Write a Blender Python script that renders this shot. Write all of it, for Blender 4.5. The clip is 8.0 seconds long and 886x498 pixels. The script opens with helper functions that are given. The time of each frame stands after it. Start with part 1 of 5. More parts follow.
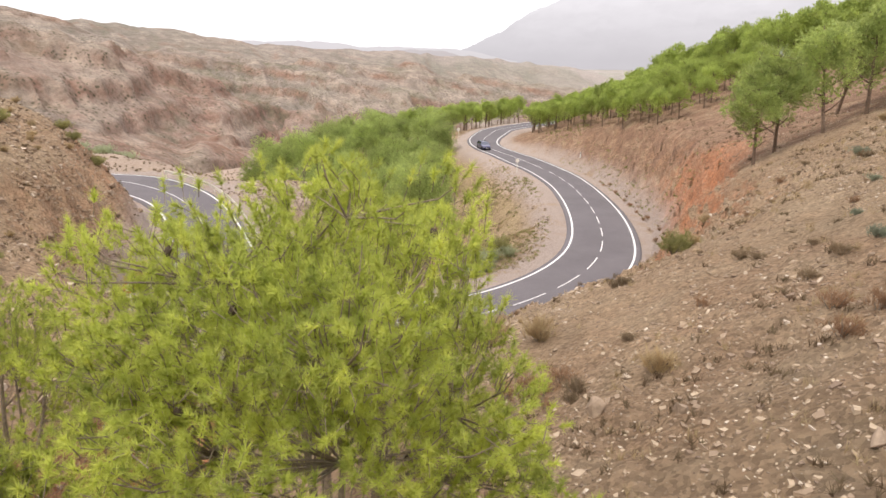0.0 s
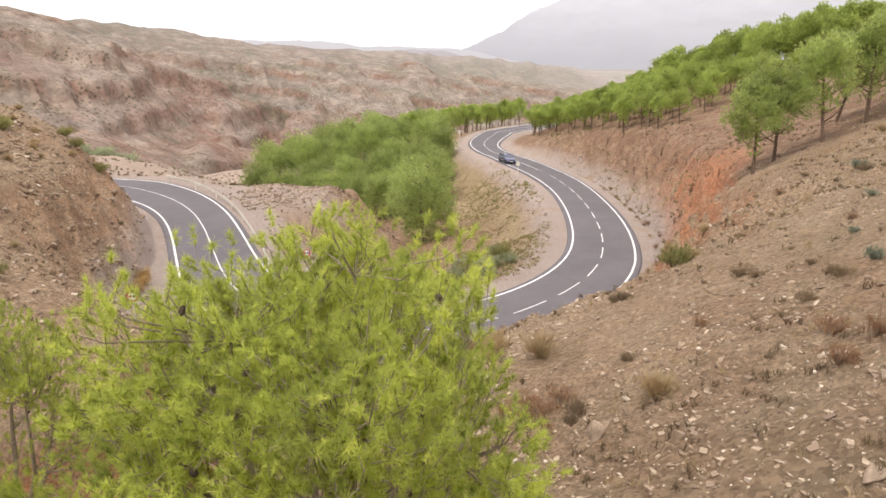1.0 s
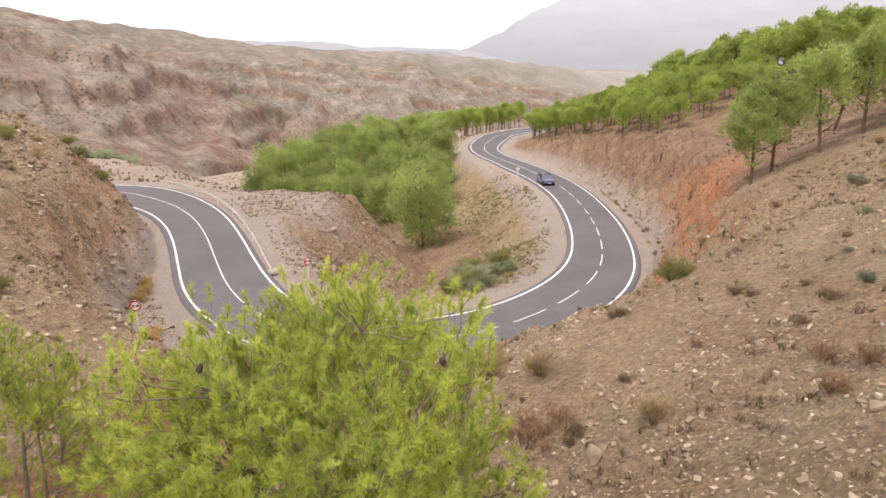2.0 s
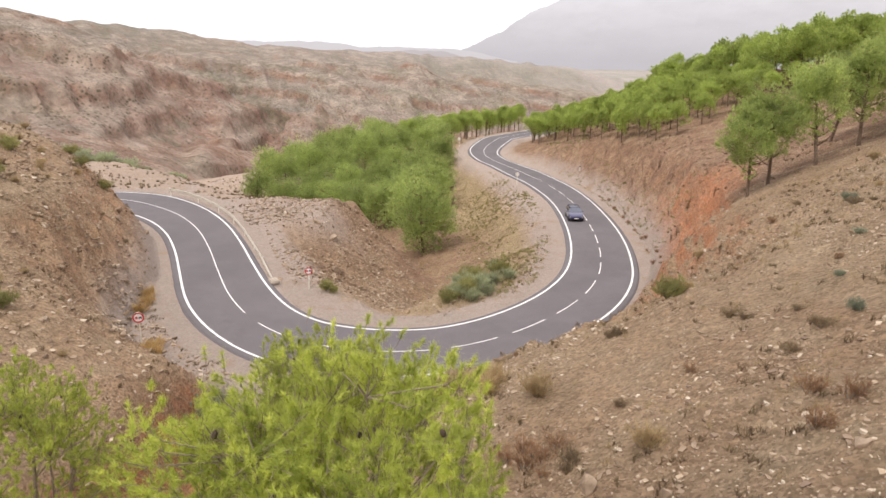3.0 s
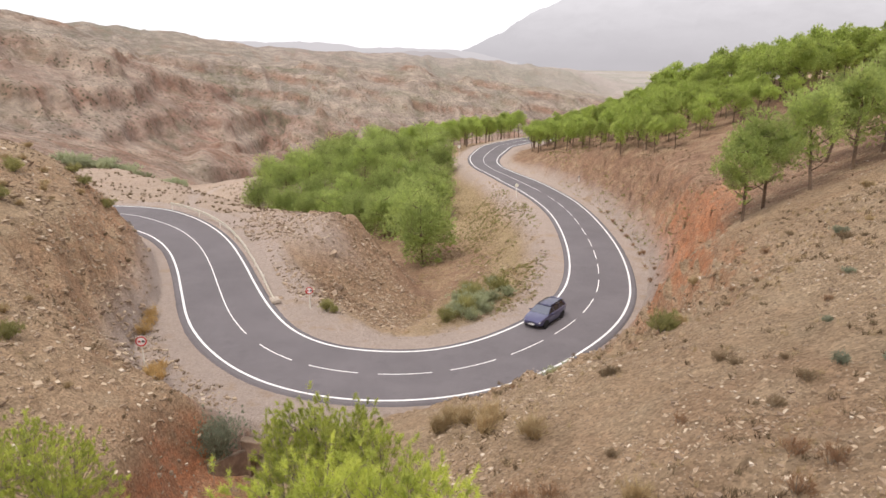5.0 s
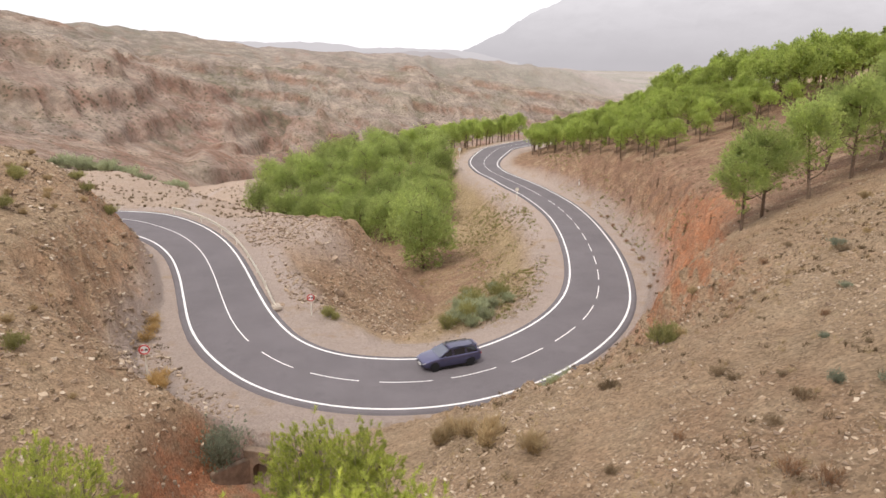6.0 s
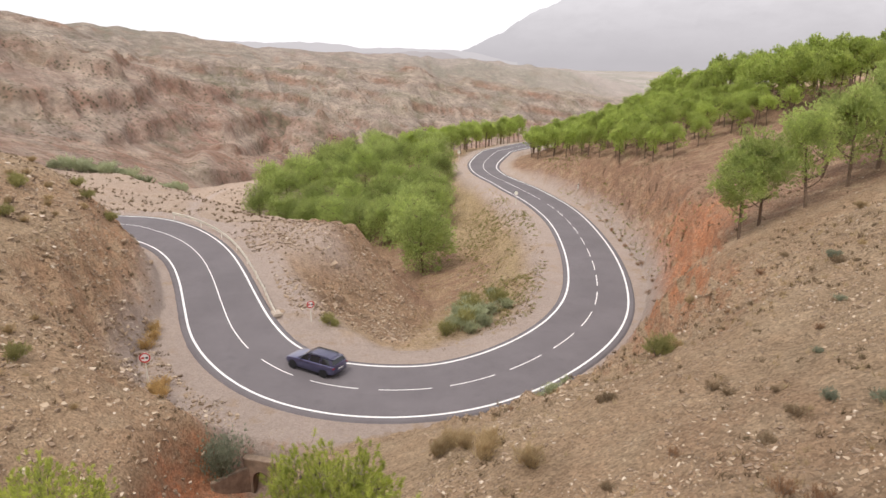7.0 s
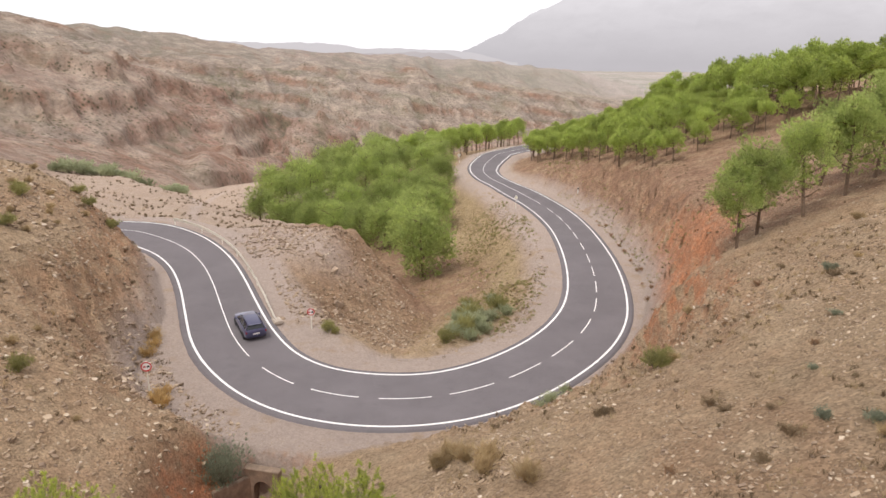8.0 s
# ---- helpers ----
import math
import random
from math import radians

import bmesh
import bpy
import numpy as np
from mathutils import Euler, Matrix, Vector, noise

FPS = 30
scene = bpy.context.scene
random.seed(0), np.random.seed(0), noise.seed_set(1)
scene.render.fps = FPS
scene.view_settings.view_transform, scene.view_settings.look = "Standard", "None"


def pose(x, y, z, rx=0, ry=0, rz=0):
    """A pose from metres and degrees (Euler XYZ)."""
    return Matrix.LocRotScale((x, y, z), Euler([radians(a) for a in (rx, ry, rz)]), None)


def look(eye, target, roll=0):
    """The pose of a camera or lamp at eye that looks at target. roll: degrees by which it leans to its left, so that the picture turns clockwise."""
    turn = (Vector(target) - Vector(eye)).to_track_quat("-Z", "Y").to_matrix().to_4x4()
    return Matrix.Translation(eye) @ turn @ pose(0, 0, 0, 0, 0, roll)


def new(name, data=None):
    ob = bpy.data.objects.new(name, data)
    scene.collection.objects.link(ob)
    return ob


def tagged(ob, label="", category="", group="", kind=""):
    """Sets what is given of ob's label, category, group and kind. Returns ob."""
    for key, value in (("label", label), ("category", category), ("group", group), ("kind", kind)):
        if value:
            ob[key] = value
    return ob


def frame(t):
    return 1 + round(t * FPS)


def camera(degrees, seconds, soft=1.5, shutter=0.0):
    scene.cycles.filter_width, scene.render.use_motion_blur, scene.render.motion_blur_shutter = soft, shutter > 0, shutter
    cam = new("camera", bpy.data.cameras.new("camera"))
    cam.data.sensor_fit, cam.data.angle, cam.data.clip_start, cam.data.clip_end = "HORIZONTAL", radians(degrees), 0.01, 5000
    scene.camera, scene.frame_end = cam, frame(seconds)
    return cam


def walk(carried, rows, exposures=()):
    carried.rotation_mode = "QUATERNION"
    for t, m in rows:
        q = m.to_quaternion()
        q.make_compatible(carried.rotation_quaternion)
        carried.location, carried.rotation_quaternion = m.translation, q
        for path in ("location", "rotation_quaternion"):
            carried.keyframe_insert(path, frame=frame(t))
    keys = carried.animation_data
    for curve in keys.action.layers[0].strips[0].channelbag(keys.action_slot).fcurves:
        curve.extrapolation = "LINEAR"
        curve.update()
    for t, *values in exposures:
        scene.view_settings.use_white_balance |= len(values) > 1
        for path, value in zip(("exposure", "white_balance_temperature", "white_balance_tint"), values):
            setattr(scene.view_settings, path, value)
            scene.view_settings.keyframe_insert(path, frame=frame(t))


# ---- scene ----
cam = camera(66.0, 8.0, shutter=0.5)
PATH = [
    (0, (-0.059, 1.097, 15.592), (-0.057, 3.019, 15.041), 0.0),
    (0.5, (-0.065, 1.055, 15.881), (-0.065, 2.978, 15.33), 0.0),
    (1, (-0.09, 1.025, 16.186), (-0.09, 2.947, 15.634), 0.0),
    (1.5, (-0.119, 0.963, 16.488), (-0.119, 2.885, 15.937), -0.0),
    (3, (-0.126, 0.638, 17.711), (-0.125, 2.56, 17.159), 0.0),
    (3.5, (-0.065, 0.628, 18.136), (-0.066, 2.551, 17.585), 0.0),
    (4, (-0.029, 0.601, 18.584), (-0.03, 2.524, 18.033), -0.0),
    (4.5, (-0.013, 0.571, 18.953), (-0.013, 2.494, 18.402), -0.0),
    (6, (-0.069, 0.393, 19.917), (-0.07, 2.316, 19.366), -0.0),
    (6.5, (-0.055, 0.334, 20.19), (-0.056, 2.256, 19.64), -0.0),
    (7, (-0.023, 0.309, 20.502), (-0.023, 2.232, 19.951), -0.0),
    (7.5, (-0.019, 0.268, 20.809), (-0.019, 2.19, 20.259), -0.0),
    (8, (0.022, 0.219, 21.137), (0.021, 2.141, 20.587), -0.0),
]
walk(cam, [(t, look(eye, target, roll)) for t, eye, target, roll in PATH], [(0.0, 0.80), (2.5, 0.71), (5.0, 0.63), (8.0, 0.58)])

# ---------- the lie of the land ----------

def lattice(ix, iy, seed):
    h = (ix.astype(np.int64) * 374761393 + iy.astype(np.int64) * 668265263 + seed * 974634777) & 0xFFFFFFFF
    h = ((h ^ (h >> 13)) * 1274126177) & 0xFFFFFFFF
    return ((h ^ (h >> 16)) & 0xFFFF) / 65535.0


def vnoise(x, y, seed=0):
    """Smooth value noise in 0..1 on a unit lattice."""
    ix, iy = np.floor(x), np.floor(y)
    fx, fy = x - ix, y - iy
    fx, fy = fx * fx * fx * (fx * (fx * 6 - 15) + 10), fy * fy * fy * (fy * (fy * 6 - 15) + 10)
    a, b = lattice(ix, iy, seed), lattice(ix + 1, iy, seed)
    c, d = lattice(ix, iy + 1, seed), lattice(ix + 1, iy + 1, seed)
    return (a + (b - a) * fx) * (1 - fy) + (c + (d - c) * fx) * fy


def fbm(x, y, size, octaves=4, seed=0, ridged=False):
    total, amp, norm = 0.0, 1.0, 0.0
    for k in range(octaves):
        n = vnoise(x / size * 2 ** k + 7.3 * k, y / size * 2 ** k - 3.1 * k, seed + k)
        n = 1 - abs(2 * n - 1) if ridged else n
        total, norm, amp = total + n * amp, norm + amp, amp * 0.5
    return total / norm - (0.0 if ridged else 0.5)


def smax(a, b, k):
    return 0.5 * (a + b + np.sqrt((a - b) ** 2 + k * k))


def smin(a, b, k):
    return 0.5 * (a + b - np.sqrt((a - b) ** 2 + k * k))


def step(a, b, v):
    t = np.clip((v - a) / (b - a), 0, 1)
    return t * t * (3 - 2 * t)


# The road's centre line: x, y, height and half the width between the edge lines, from the far valley round the bend to the spur.
ROAD = [(70.6, 214.33, -3.0, 2.8), (51.95, 197.68, -2.05, 2.8), (36.96, 184.42, -1.37, 2.8), (24.8, 172.69, -1.0, 3.05), (13.56, 158.07, -0.9, 3.05), (11.23, 151.78, -0.89, 3.15),
        (9.57, 145.07, -0.9, 3.02), (8.28, 138.28, -0.9, 2.8), (7.89, 131.34, -0.9, 2.5), (8.75, 124.42, -0.9, 2.4), (10.71, 117.72, -0.9, 2.45), (12.63, 111.07, -0.9, 2.78),
        (14.58, 103.26, -0.88, 2.68), (15.85, 95.33, -0.77, 2.66), (16.45, 87.34, -0.68, 2.55), (16.37, 79.34, -0.54, 2.56), (15.83, 71.36, -0.32, 2.61), (15.0, 64.41, -0.14, 2.63),
        (13.92, 58.5, -0.02, 2.65), (12.54, 53.68, 0.0, 2.76), (10.38, 49.16, 0.0, 2.88), (7.42, 45.13, 0.0, 2.98), (3.77, 41.72, -0.0, 3.15), (-0.27, 39.7, -0.0, 3.3),
        (-4.79, 39.43, 0.01, 3.38), (-9.13, 40.71, 0.09, 3.16), (-12.72, 43.5, 0.3, 2.95), (-15.65, 47.57, 0.63, 2.97), (-18.07, 52.51, 1.05, 2.84), (-20.56, 57.97, 1.43, 2.77),
        (-23.37, 63.23, 1.77, 2.82), (-26.71, 67.55, 2.11, 3.05), (-30.64, 70.59, 2.43, 3.54), (-35.37, 72.3, 2.72, 3.55), (-47.1, 69.72, 3.26, 3.55), (-63.53, 58.28, 4.07, 3.55)]


def glide(points, per):
    """A Catmull-Rom curve through the points."""
    p = np.array(points, float)
    p = np.vstack([2 * p[0] - p[1], p, 2 * p[-1] - p[-2]])
    t = np.linspace(0, 1, per, endpoint=False)[:, None]
    out = []
    for a, b, c, d in zip(p, p[1:], p[2:], p[3:]):
        out.append(0.5 * (2 * b + (c - a) * t + (2 * a - 5 * b + 4 * c - d) * t ** 2 + (3 * b - a - 3 * c + d) * t ** 3))
    return np.vstack(out + [p[-2][None]])


def evenly(curve, gap):
    """The curve's points at equal steps of about gap metres."""
    s = np.r_[0, np.cumsum(np.linalg.norm(np.diff(curve[:, :2], axis=0), axis=1))]
    at = np.linspace(0, s[-1], int(s[-1] / gap) + 1)
    return np.stack([np.interp(at, s, curve[:, k]) for k in range(curve.shape[1])], 1), at


def smoothed(curve, times):
    for _ in range(times):
        curve[1:-1] = 0.25 * curve[:-2] + 0.5 * curve[1:-1] + 0.25 * curve[2:]
    return curve


LINE, ALONG = evenly(smoothed(evenly(glide(ROAD, 24), 0.5)[0], 10), 0.5)
_d = np.gradient(LINE[:, :2], axis=0)
_d /= np.linalg.norm(_d, axis=1)[:, None]
LEFT = np.stack([-_d[:, 1], _d[:, 0]], 1)      # towards the outside of the bend is +, when driving from the valley: the driver's left


def near_road(x, y):
    """Distance from the centre line (plus on the outside of the bend), height and half width there, and metres along."""
    shape = x.shape
    x, y = x.ravel(), y.ravel()
    dist, z = np.full(x.shape, 400.0), np.zeros(x.shape)
    half, s = np.full(x.shape, 3.0), np.zeros(x.shape)
    close = np.flatnonzero((x > -95) & (x < 95) & (y > 5) & (y < 240))
    for part_of in np.array_split(close, max(1, len(close) // 20000)):
        dx = x[part_of, None] - LINE[None, :, 0]
        dy = y[part_of, None] - LINE[None, :, 1]
        k = np.argmin(dx * dx + dy * dy, axis=1)
        r = np.arange(len(part_of))
        side = dx[r, k] * LEFT[k, 0] + dy[r, k] * LEFT[k, 1]
        along = dx[r, k] * LEFT[k, 1] - dy[r, k] * LEFT[k, 0]
        dist[part_of] = np.where(np.abs(along) < 1.0, side, np.sign(side + 1e-9) * np.hypot(dx[r, k], dy[r, k]))
        z[part_of], half[part_of], s[part_of] = LINE[k, 2], LINE[k, 3], ALONG[k]
    return dist.reshape(shape), z.reshape(shape), half.reshape(shape), s.reshape(shape)


def gully_axis(y):
    """The ravine inside the bend: where its bed lies, and how low."""
    gx = np.interp(y, [40, 50, 55, 60, 66, 72, 80, 90, 105, 125, 150, 220], [-3, -4, -4.2, -2.9, -1.6, -1.8, -3.6, -8, -16, -29, -46, -90])
    gz = np.interp(y, [40, 47, 51, 55, 60, 66, 75, 90, 105, 125, 150, 220], [0, -0.5, -1.6, -3.6, -5.2, -5.8, -6.6, -7.9, -9.5, -12, -16, -28])
    return gx, gz


def wash(x, y):
    """The washed-out bed between the two near slopes: 1 in its middle, 0 outside."""
    bed = -9.7 - 0.2 * (33 - y)
    off = np.abs(x - bed + 0.8 * np.sin(y * 0.45) + 0.8 * fbm(x, y, 3.0, 2, 8))
    return np.exp(-(off / 2.5) ** 4) * step(-30, 18, y) * step(60, 34, y)


def natural(x, y):
    """The slopes as they were before the road was cut into them."""
    slope = 10.04 + 0.4286 * x - 0.2206 * y
    slope = np.where(slope > 13, 13 + (slope - 13) * 0.2, slope)
    wood = 7.0 + 0.335 * (x - 24) - 0.062 * (y - 70) - 0.22 * np.maximum(y - 150, 0) - 0.62 * np.maximum(x - 57, 0)
    right = smax(slope, wood, 1.5)
    spur = -2.54 - 0.524 * x - 0.066 * y - 0.35 * np.maximum(y - 58, 0)
    spur = np.where(spur > 12, 12 + (spur - 12) * 0.45, spur)
    near = smax(right, spur, 1.0)
    near = near - 3.6 * wash(x, y)
    # inside and beyond the bend
    gx, gz = gully_axis(y)
    terrace = 1.3 - np.interp(x, [-60, -30], [0.125, 0.185]) * np.maximum(y - 74, 0) - 0.035 * (x + 14) + 1.0 * np.exp(-((x + 16) ** 2 + (y - 74) ** 2) / 120)
    terrace = np.where(x < gx, terrace, -0.5)
    walls = gz + np.maximum(np.abs(x - gx) - 0.8, 0) * np.where(x < gx, np.interp(y, [50, 58, 62, 66, 72, 80, 110], [0.6, 0.5, 0.55, 0.72, 0.95, 1.25, 0.5]), np.interp(y, [65, 85], [0.56, 0.22]))
    inside = smin(terrace, walls, 0.7)
    return near, inside, right


# Bearings, distance and height of each crest, fall towards the camera and behind, roughness, kind of soil.
RANGES = [((-90, -33, -25.8, -20.2, -13.2, -5.9, -2, 4, 90), (400, 420, 450, 500, 560, 640, 680, 700, 700), (60, 28, 17, -4, -25, -52, -74, -120, -200), 0.42, 0.35, 17, 0),
          ((-90, -16, -12.5, -10, -7.5, -5, 90), (500, 500, 500, 510, 520, 530, 530), (-120, -75, -26, -20, -34, -75, -200), 0.5, 0.5, 11, 0),
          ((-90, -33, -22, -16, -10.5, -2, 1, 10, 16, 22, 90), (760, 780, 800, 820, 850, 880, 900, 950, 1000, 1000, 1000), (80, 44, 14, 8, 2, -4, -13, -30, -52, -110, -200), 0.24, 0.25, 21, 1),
          ((-90, -33, -31, -29.3, -27.3, -25.1, -22, 90), (900, 900, 900, 900, 900, 900, 900, 900), (90, 66, 62, 56, 48, 22, -40, -200), 0.3, 0.3, 9, 2),
          ((-90, -33, -28.8, -26.6, -20.6, -14, -6.8, -3, 3, 10, 15, 20, 90), (1200, 1200, 1200, 1200, 1220, 1250, 1300, 1350, 1450, 1600, 1700, 1700, 1700),
           (115, 80, 64, 67, 49, 30, 22, 18, 8, -12, -45, -120, -200), 0.2, 0.2, 10, 2)]


def far_land(x, y):
    """The badlands across the valley, the plain and the first hills: height, share, soil, bare ridges, hard beds."""
    r, b = np.hypot(x, y), np.degrees(np.arctan2(x, np.maximum(y, 1e-6)))
    b = np.where(y <= 0, np.sign(x) * 90.0, b)
    foot_r = np.interp(b, [-90, -35, -25, -16, -6, 5, 15, 90], [230, 250, 300, 420, 560, 720, 900, 900])
    foot_z = np.interp(b, [-90, -35, -28, -22, -16, -6, 5, 15, 90], [5, -4, -16, -28, -46, -58, -62, -66, -70])
    near_z = 1.3 - np.interp(x, [-60, -30], [0.125, 0.185]) * np.maximum(y - 74, 0) - 0.05 * (x + 14)
    near_z = np.maximum(near_z, foot_z)
    wx, wy = x + 45 * fbm(x, y, 170, 3, 14), y + 45 * fbm(x, y, 170, 3, 15)
    crag = fbm(wx + 0.4 * wy, 0.7 * (wy - 0.3 * wx), 130, 6, 31, True) - 0.56
    crag2 = fbm(wx, wy, 52, 5, 57, True) - 0.5
    rise, kind, best, bed_at = foot_z + 0 * r, 0 * r, foot_z + 0 * r, 0 * r
    # spurs run down towards the valley, with branching gullies between them
    spurs = fbm(wx + 0.55 * wy, 0.22 * wy, 95, 3, 44, True) - 0.55
    gx, gy = wx + 12 * fbm(x, y, 40, 2, 16), wy
    gullies = fbm(gx + 0.35 * gy, 0.33 * gy, 44, 4, 45, True) - 0.55
    rills = fbm(gx + 0.2 * gy, 0.4 * gy, 15, 3, 46, True) - 0.5
    for layer, (turn, far_off, high, front, rear, wild, soil) in enumerate(RANGES):
        rc = np.interp(b, turn, far_off) * (1 + 0.05 * fbm(b * 6, b * 0, 20, 2, 71))
        zc = np.interp(b, turn, high)
        body = zc - np.where(r < rc, (rc - r) * front, (r - rc) * rear)
        near_crest = np.exp(-((r - rc) / (0.10 * rc)) ** 2)
        body = body + wild * (1.0 * crag + 0.55 * crag2 + (2.0, 1.0, 1.3, 0.6, 0.8)[layer] * spurs + (0.75, 1.1, 1.2, 0.5, 0.4)[layer] * gullies + (0.4, 0.55, 0.5, 0.1, 0.1)[layer] * rills) * (1 - 0.6 * near_crest)
        # beds dip to the right, hard ones stand out as steps
        dip, bed = ((0.40, 11.0), (0.3, 9.0), (0.18, 15.0), (0.2, 14.0), (0.15, 9.0))[layer]
        k = (body + dip * x + 9 * fbm(x, y, 120, 2, 47)) / bed
        f = k - np.floor(k)
        body = body + (0.8, 0.7, 0.35, 0.15, 0.15)[layer] * bed * (step(0.3, 0.7, f) - f)
        top = body > best
        kind, bed_at = np.where(top, soil, kind), np.where(top, np.abs(f - 0.5) * 2, bed_at)
        best = np.maximum(best, body)
        rise = smax(rise, body, 3.0)
    rise = rise + 4.0 * (fbm(x, y, 20, 4, 91, True) - 0.5) * step(1.0, 1.25, r / foot_r)
    mix = step(0.55, 1.0, r / foot_r)
    # an undercut river bank at the foot of the hills
    bank_r = np.interp(b, [-21, -19, -16, -13], [330, 335, 372, 400]) + 16 * fbm(x, y, 30, 3, 18)
    scarp = step(0, 5, r - bank_r) * step(90, 40, r - bank_r) * step(-21, -19, b) * step(-12.5, -13.5, b)
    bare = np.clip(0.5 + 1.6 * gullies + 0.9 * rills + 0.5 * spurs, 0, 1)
    return near_z * (1 - mix) + rise * mix + 8 * scarp, mix, kind, np.maximum(bare, scarp), bed_at * (1 - scarp)


def ground(x, y, rough=True):
    """Height of the ground, and masks: how much it is verge, cut face, dry grass and far land."""
    near, inside, right = natural(x, y)
    d, rz, half, s = near_road(x, y)
    far, mix, kind, ridge, bed_at = far_land(x, y)
    hollow = d < 0
    fan = np.hypot(x, y - 40)
    land = np.where(hollow & (y > 36), inside, near)
    # outside the bend the wood goes on to the valley, the spur ends behind the road
    away = step(95, 190, fan) * step(40, -10, x - 0.12 * y)
    land = land * (1 - away) + np.minimum(land, far) * away
    land = land * (1 - mix) + far * mix
    edge = np.abs(d) - half - 0.35
    outer = d > 0
    shoulder = np.where(outer, np.interp(s, [0, 110, 140, 176, 186, 196, 206, 212, 218, 223, 231, 260], [1.0, 1.2, 1.9, 1.9, 0.9, 0.6, 1.0, 2.8, 4.0, 4.0, 1.2, 1.0]),
                        np.interp(s, [0, 60, 110, 130, 150, 162, 180, 205, 230, 300], [1.6, 1.7, 1.6, 2.6, 3.6, 2.6, 2.2, 2.4, 3.0, 3.4]))
    wob = 1.3 * fbm(x, y, 5.0, 3, 63) + 0.5 * fbm(x, y, 1.4, 2, 64) if rough else 0.0
    over = np.maximum(edge - shoulder + wob * step(0.2, 2.0, edge - shoulder), 0)
    up = np.where(outer, np.interp(s, [100, 125, 150, 165, 178, 185, 194, 200, 206, 213, 221, 233], [0.8, 0.9, 1.2, 1.6, 1.75, 1.7, 1.4, 0.85, 0.7, 0.8, 1.2, 1.5]), 0.5)
    low, high = rz - 0.12 - np.where(outer, 0.78, np.interp(s, [60, 106, 118], [0.2, 0.2, 0.78])) * over - 2.4 * wash(x, y) * step(0.2, 0.9, over), rz - 0.12 + up * over
    z = np.maximum(smin(land, high, 0.6) + 0.25 * step(1.5, 0.0, over), low)
    z = np.where(over <= 0, np.clip(land, low, high), z)
    cut = (land > high + 0.1) & (over > 0.3) & (over < 14)
    verge = step(2.5, 0.0, over)
    lot = 0.85 * hollow * step(236, 242, s) * step(11, 6, over)
    tx = np.interp(y, [70, 95, 120, 150, 200], [-30, -36, -44, -57, -62])
    track = np.exp(-((x - tx) / 2.0) ** 2) * step(72, 82, y) * step(210, 180, y)
    bare = 0.6 * step(-16, -24, x) * step(74, 80, y)
    verge = np.maximum(np.maximum(verge, bare), np.maximum(lot, track))
    gx, gz = gully_axis(y)
    bank = hollow * step(gx - 14, gx - 9, x) * step(gx + 1.5, gx - 0.5, x) * step(49.5, 53, y) * step(104, 92, y)
    if rough:
        worn = step(0.0, 1.5, over)
        z = z + worn * (0.9 * fbm(x, y, 11, 3, 3) + 0.45 * fbm(x, y, 2.6, 3, 9) + 0.16 * fbm(x, y, 0.6, 2, 21))
        z = z + step(0.0, 1.2, land - high) * step(14, 9, over) * 1.8 * (fbm(x + z, y - z, 2.4, 4, 77, True) - 0.5) * worn
        z = z + 1.5 * bank * (fbm(x + z, y - z, 3.0, 4, 79, True) - 0.5) * worn
    z = np.where(edge < 0.15, rz - 0.12, z)
    grass = step(0.6, 2.6, over) * hollow * step(-4, 3, x) * step(150, 110, y)
    litter = step(np.interp(y, [66, 85, 130], [17, 17, 8]), np.interp(y, [66, 85, 130], [21, 20, 11]), x) * step(41, 46, y) * step(np.interp(y, [66, 85], [7.0, 4.2]), np.interp(y, [66, 85], [10.0, 6.2]), d) * step(210, 180, y) * (1 - mix)
    litter = np.maximum(litter, 0.9 * hollow * step(62, 72, y) * step(150, 130, y) * step(gx - 5, gx - 2, x) * step(gx + np.interp(y, [62, 85], [5, 14]), gx + np.interp(y, [62, 85], [2, 9]), x))
    red_soil = 0.95 * step(0.05, 0.45, wash(x, y)) * step(35, 32, y)
    face = np.exp(-(((x - 20.6 - 0.12 * (y - 56)) / 3.2) ** 2 + ((y - 56) / 8.5) ** 2) ** 2 + 1.2 * fbm(x, y, 3.0, 3, 17))
    red_soil = np.maximum(red_soil, np.clip(face, 0, 1) * (over > 0.8))
    # rises with distance: how much haze is painted over the far land
    hazy_plain = step(850, 1900, np.hypot(x, y)) * mix
    return z, verge, np.maximum(cut * np.interp(s, [150, 166, 176, 194, 199, 226, 231, 242, 247], [0.25, 0.45, 1, 1, 0.4, 0.2, 0.35, 0.35, 0.15]), 0.9 * step(0.02, 0.2, wash(x - 1.2, y)) * (y > 22) * (d > 6)) * (1 - 0.4 * bank) + 0.4 * bank, grass.astype(float), mix, hazy_plain, litter, kind, red_soil, ridge, bed_at, bank * 1.0

# ---------- sky, sun, exposure ----------

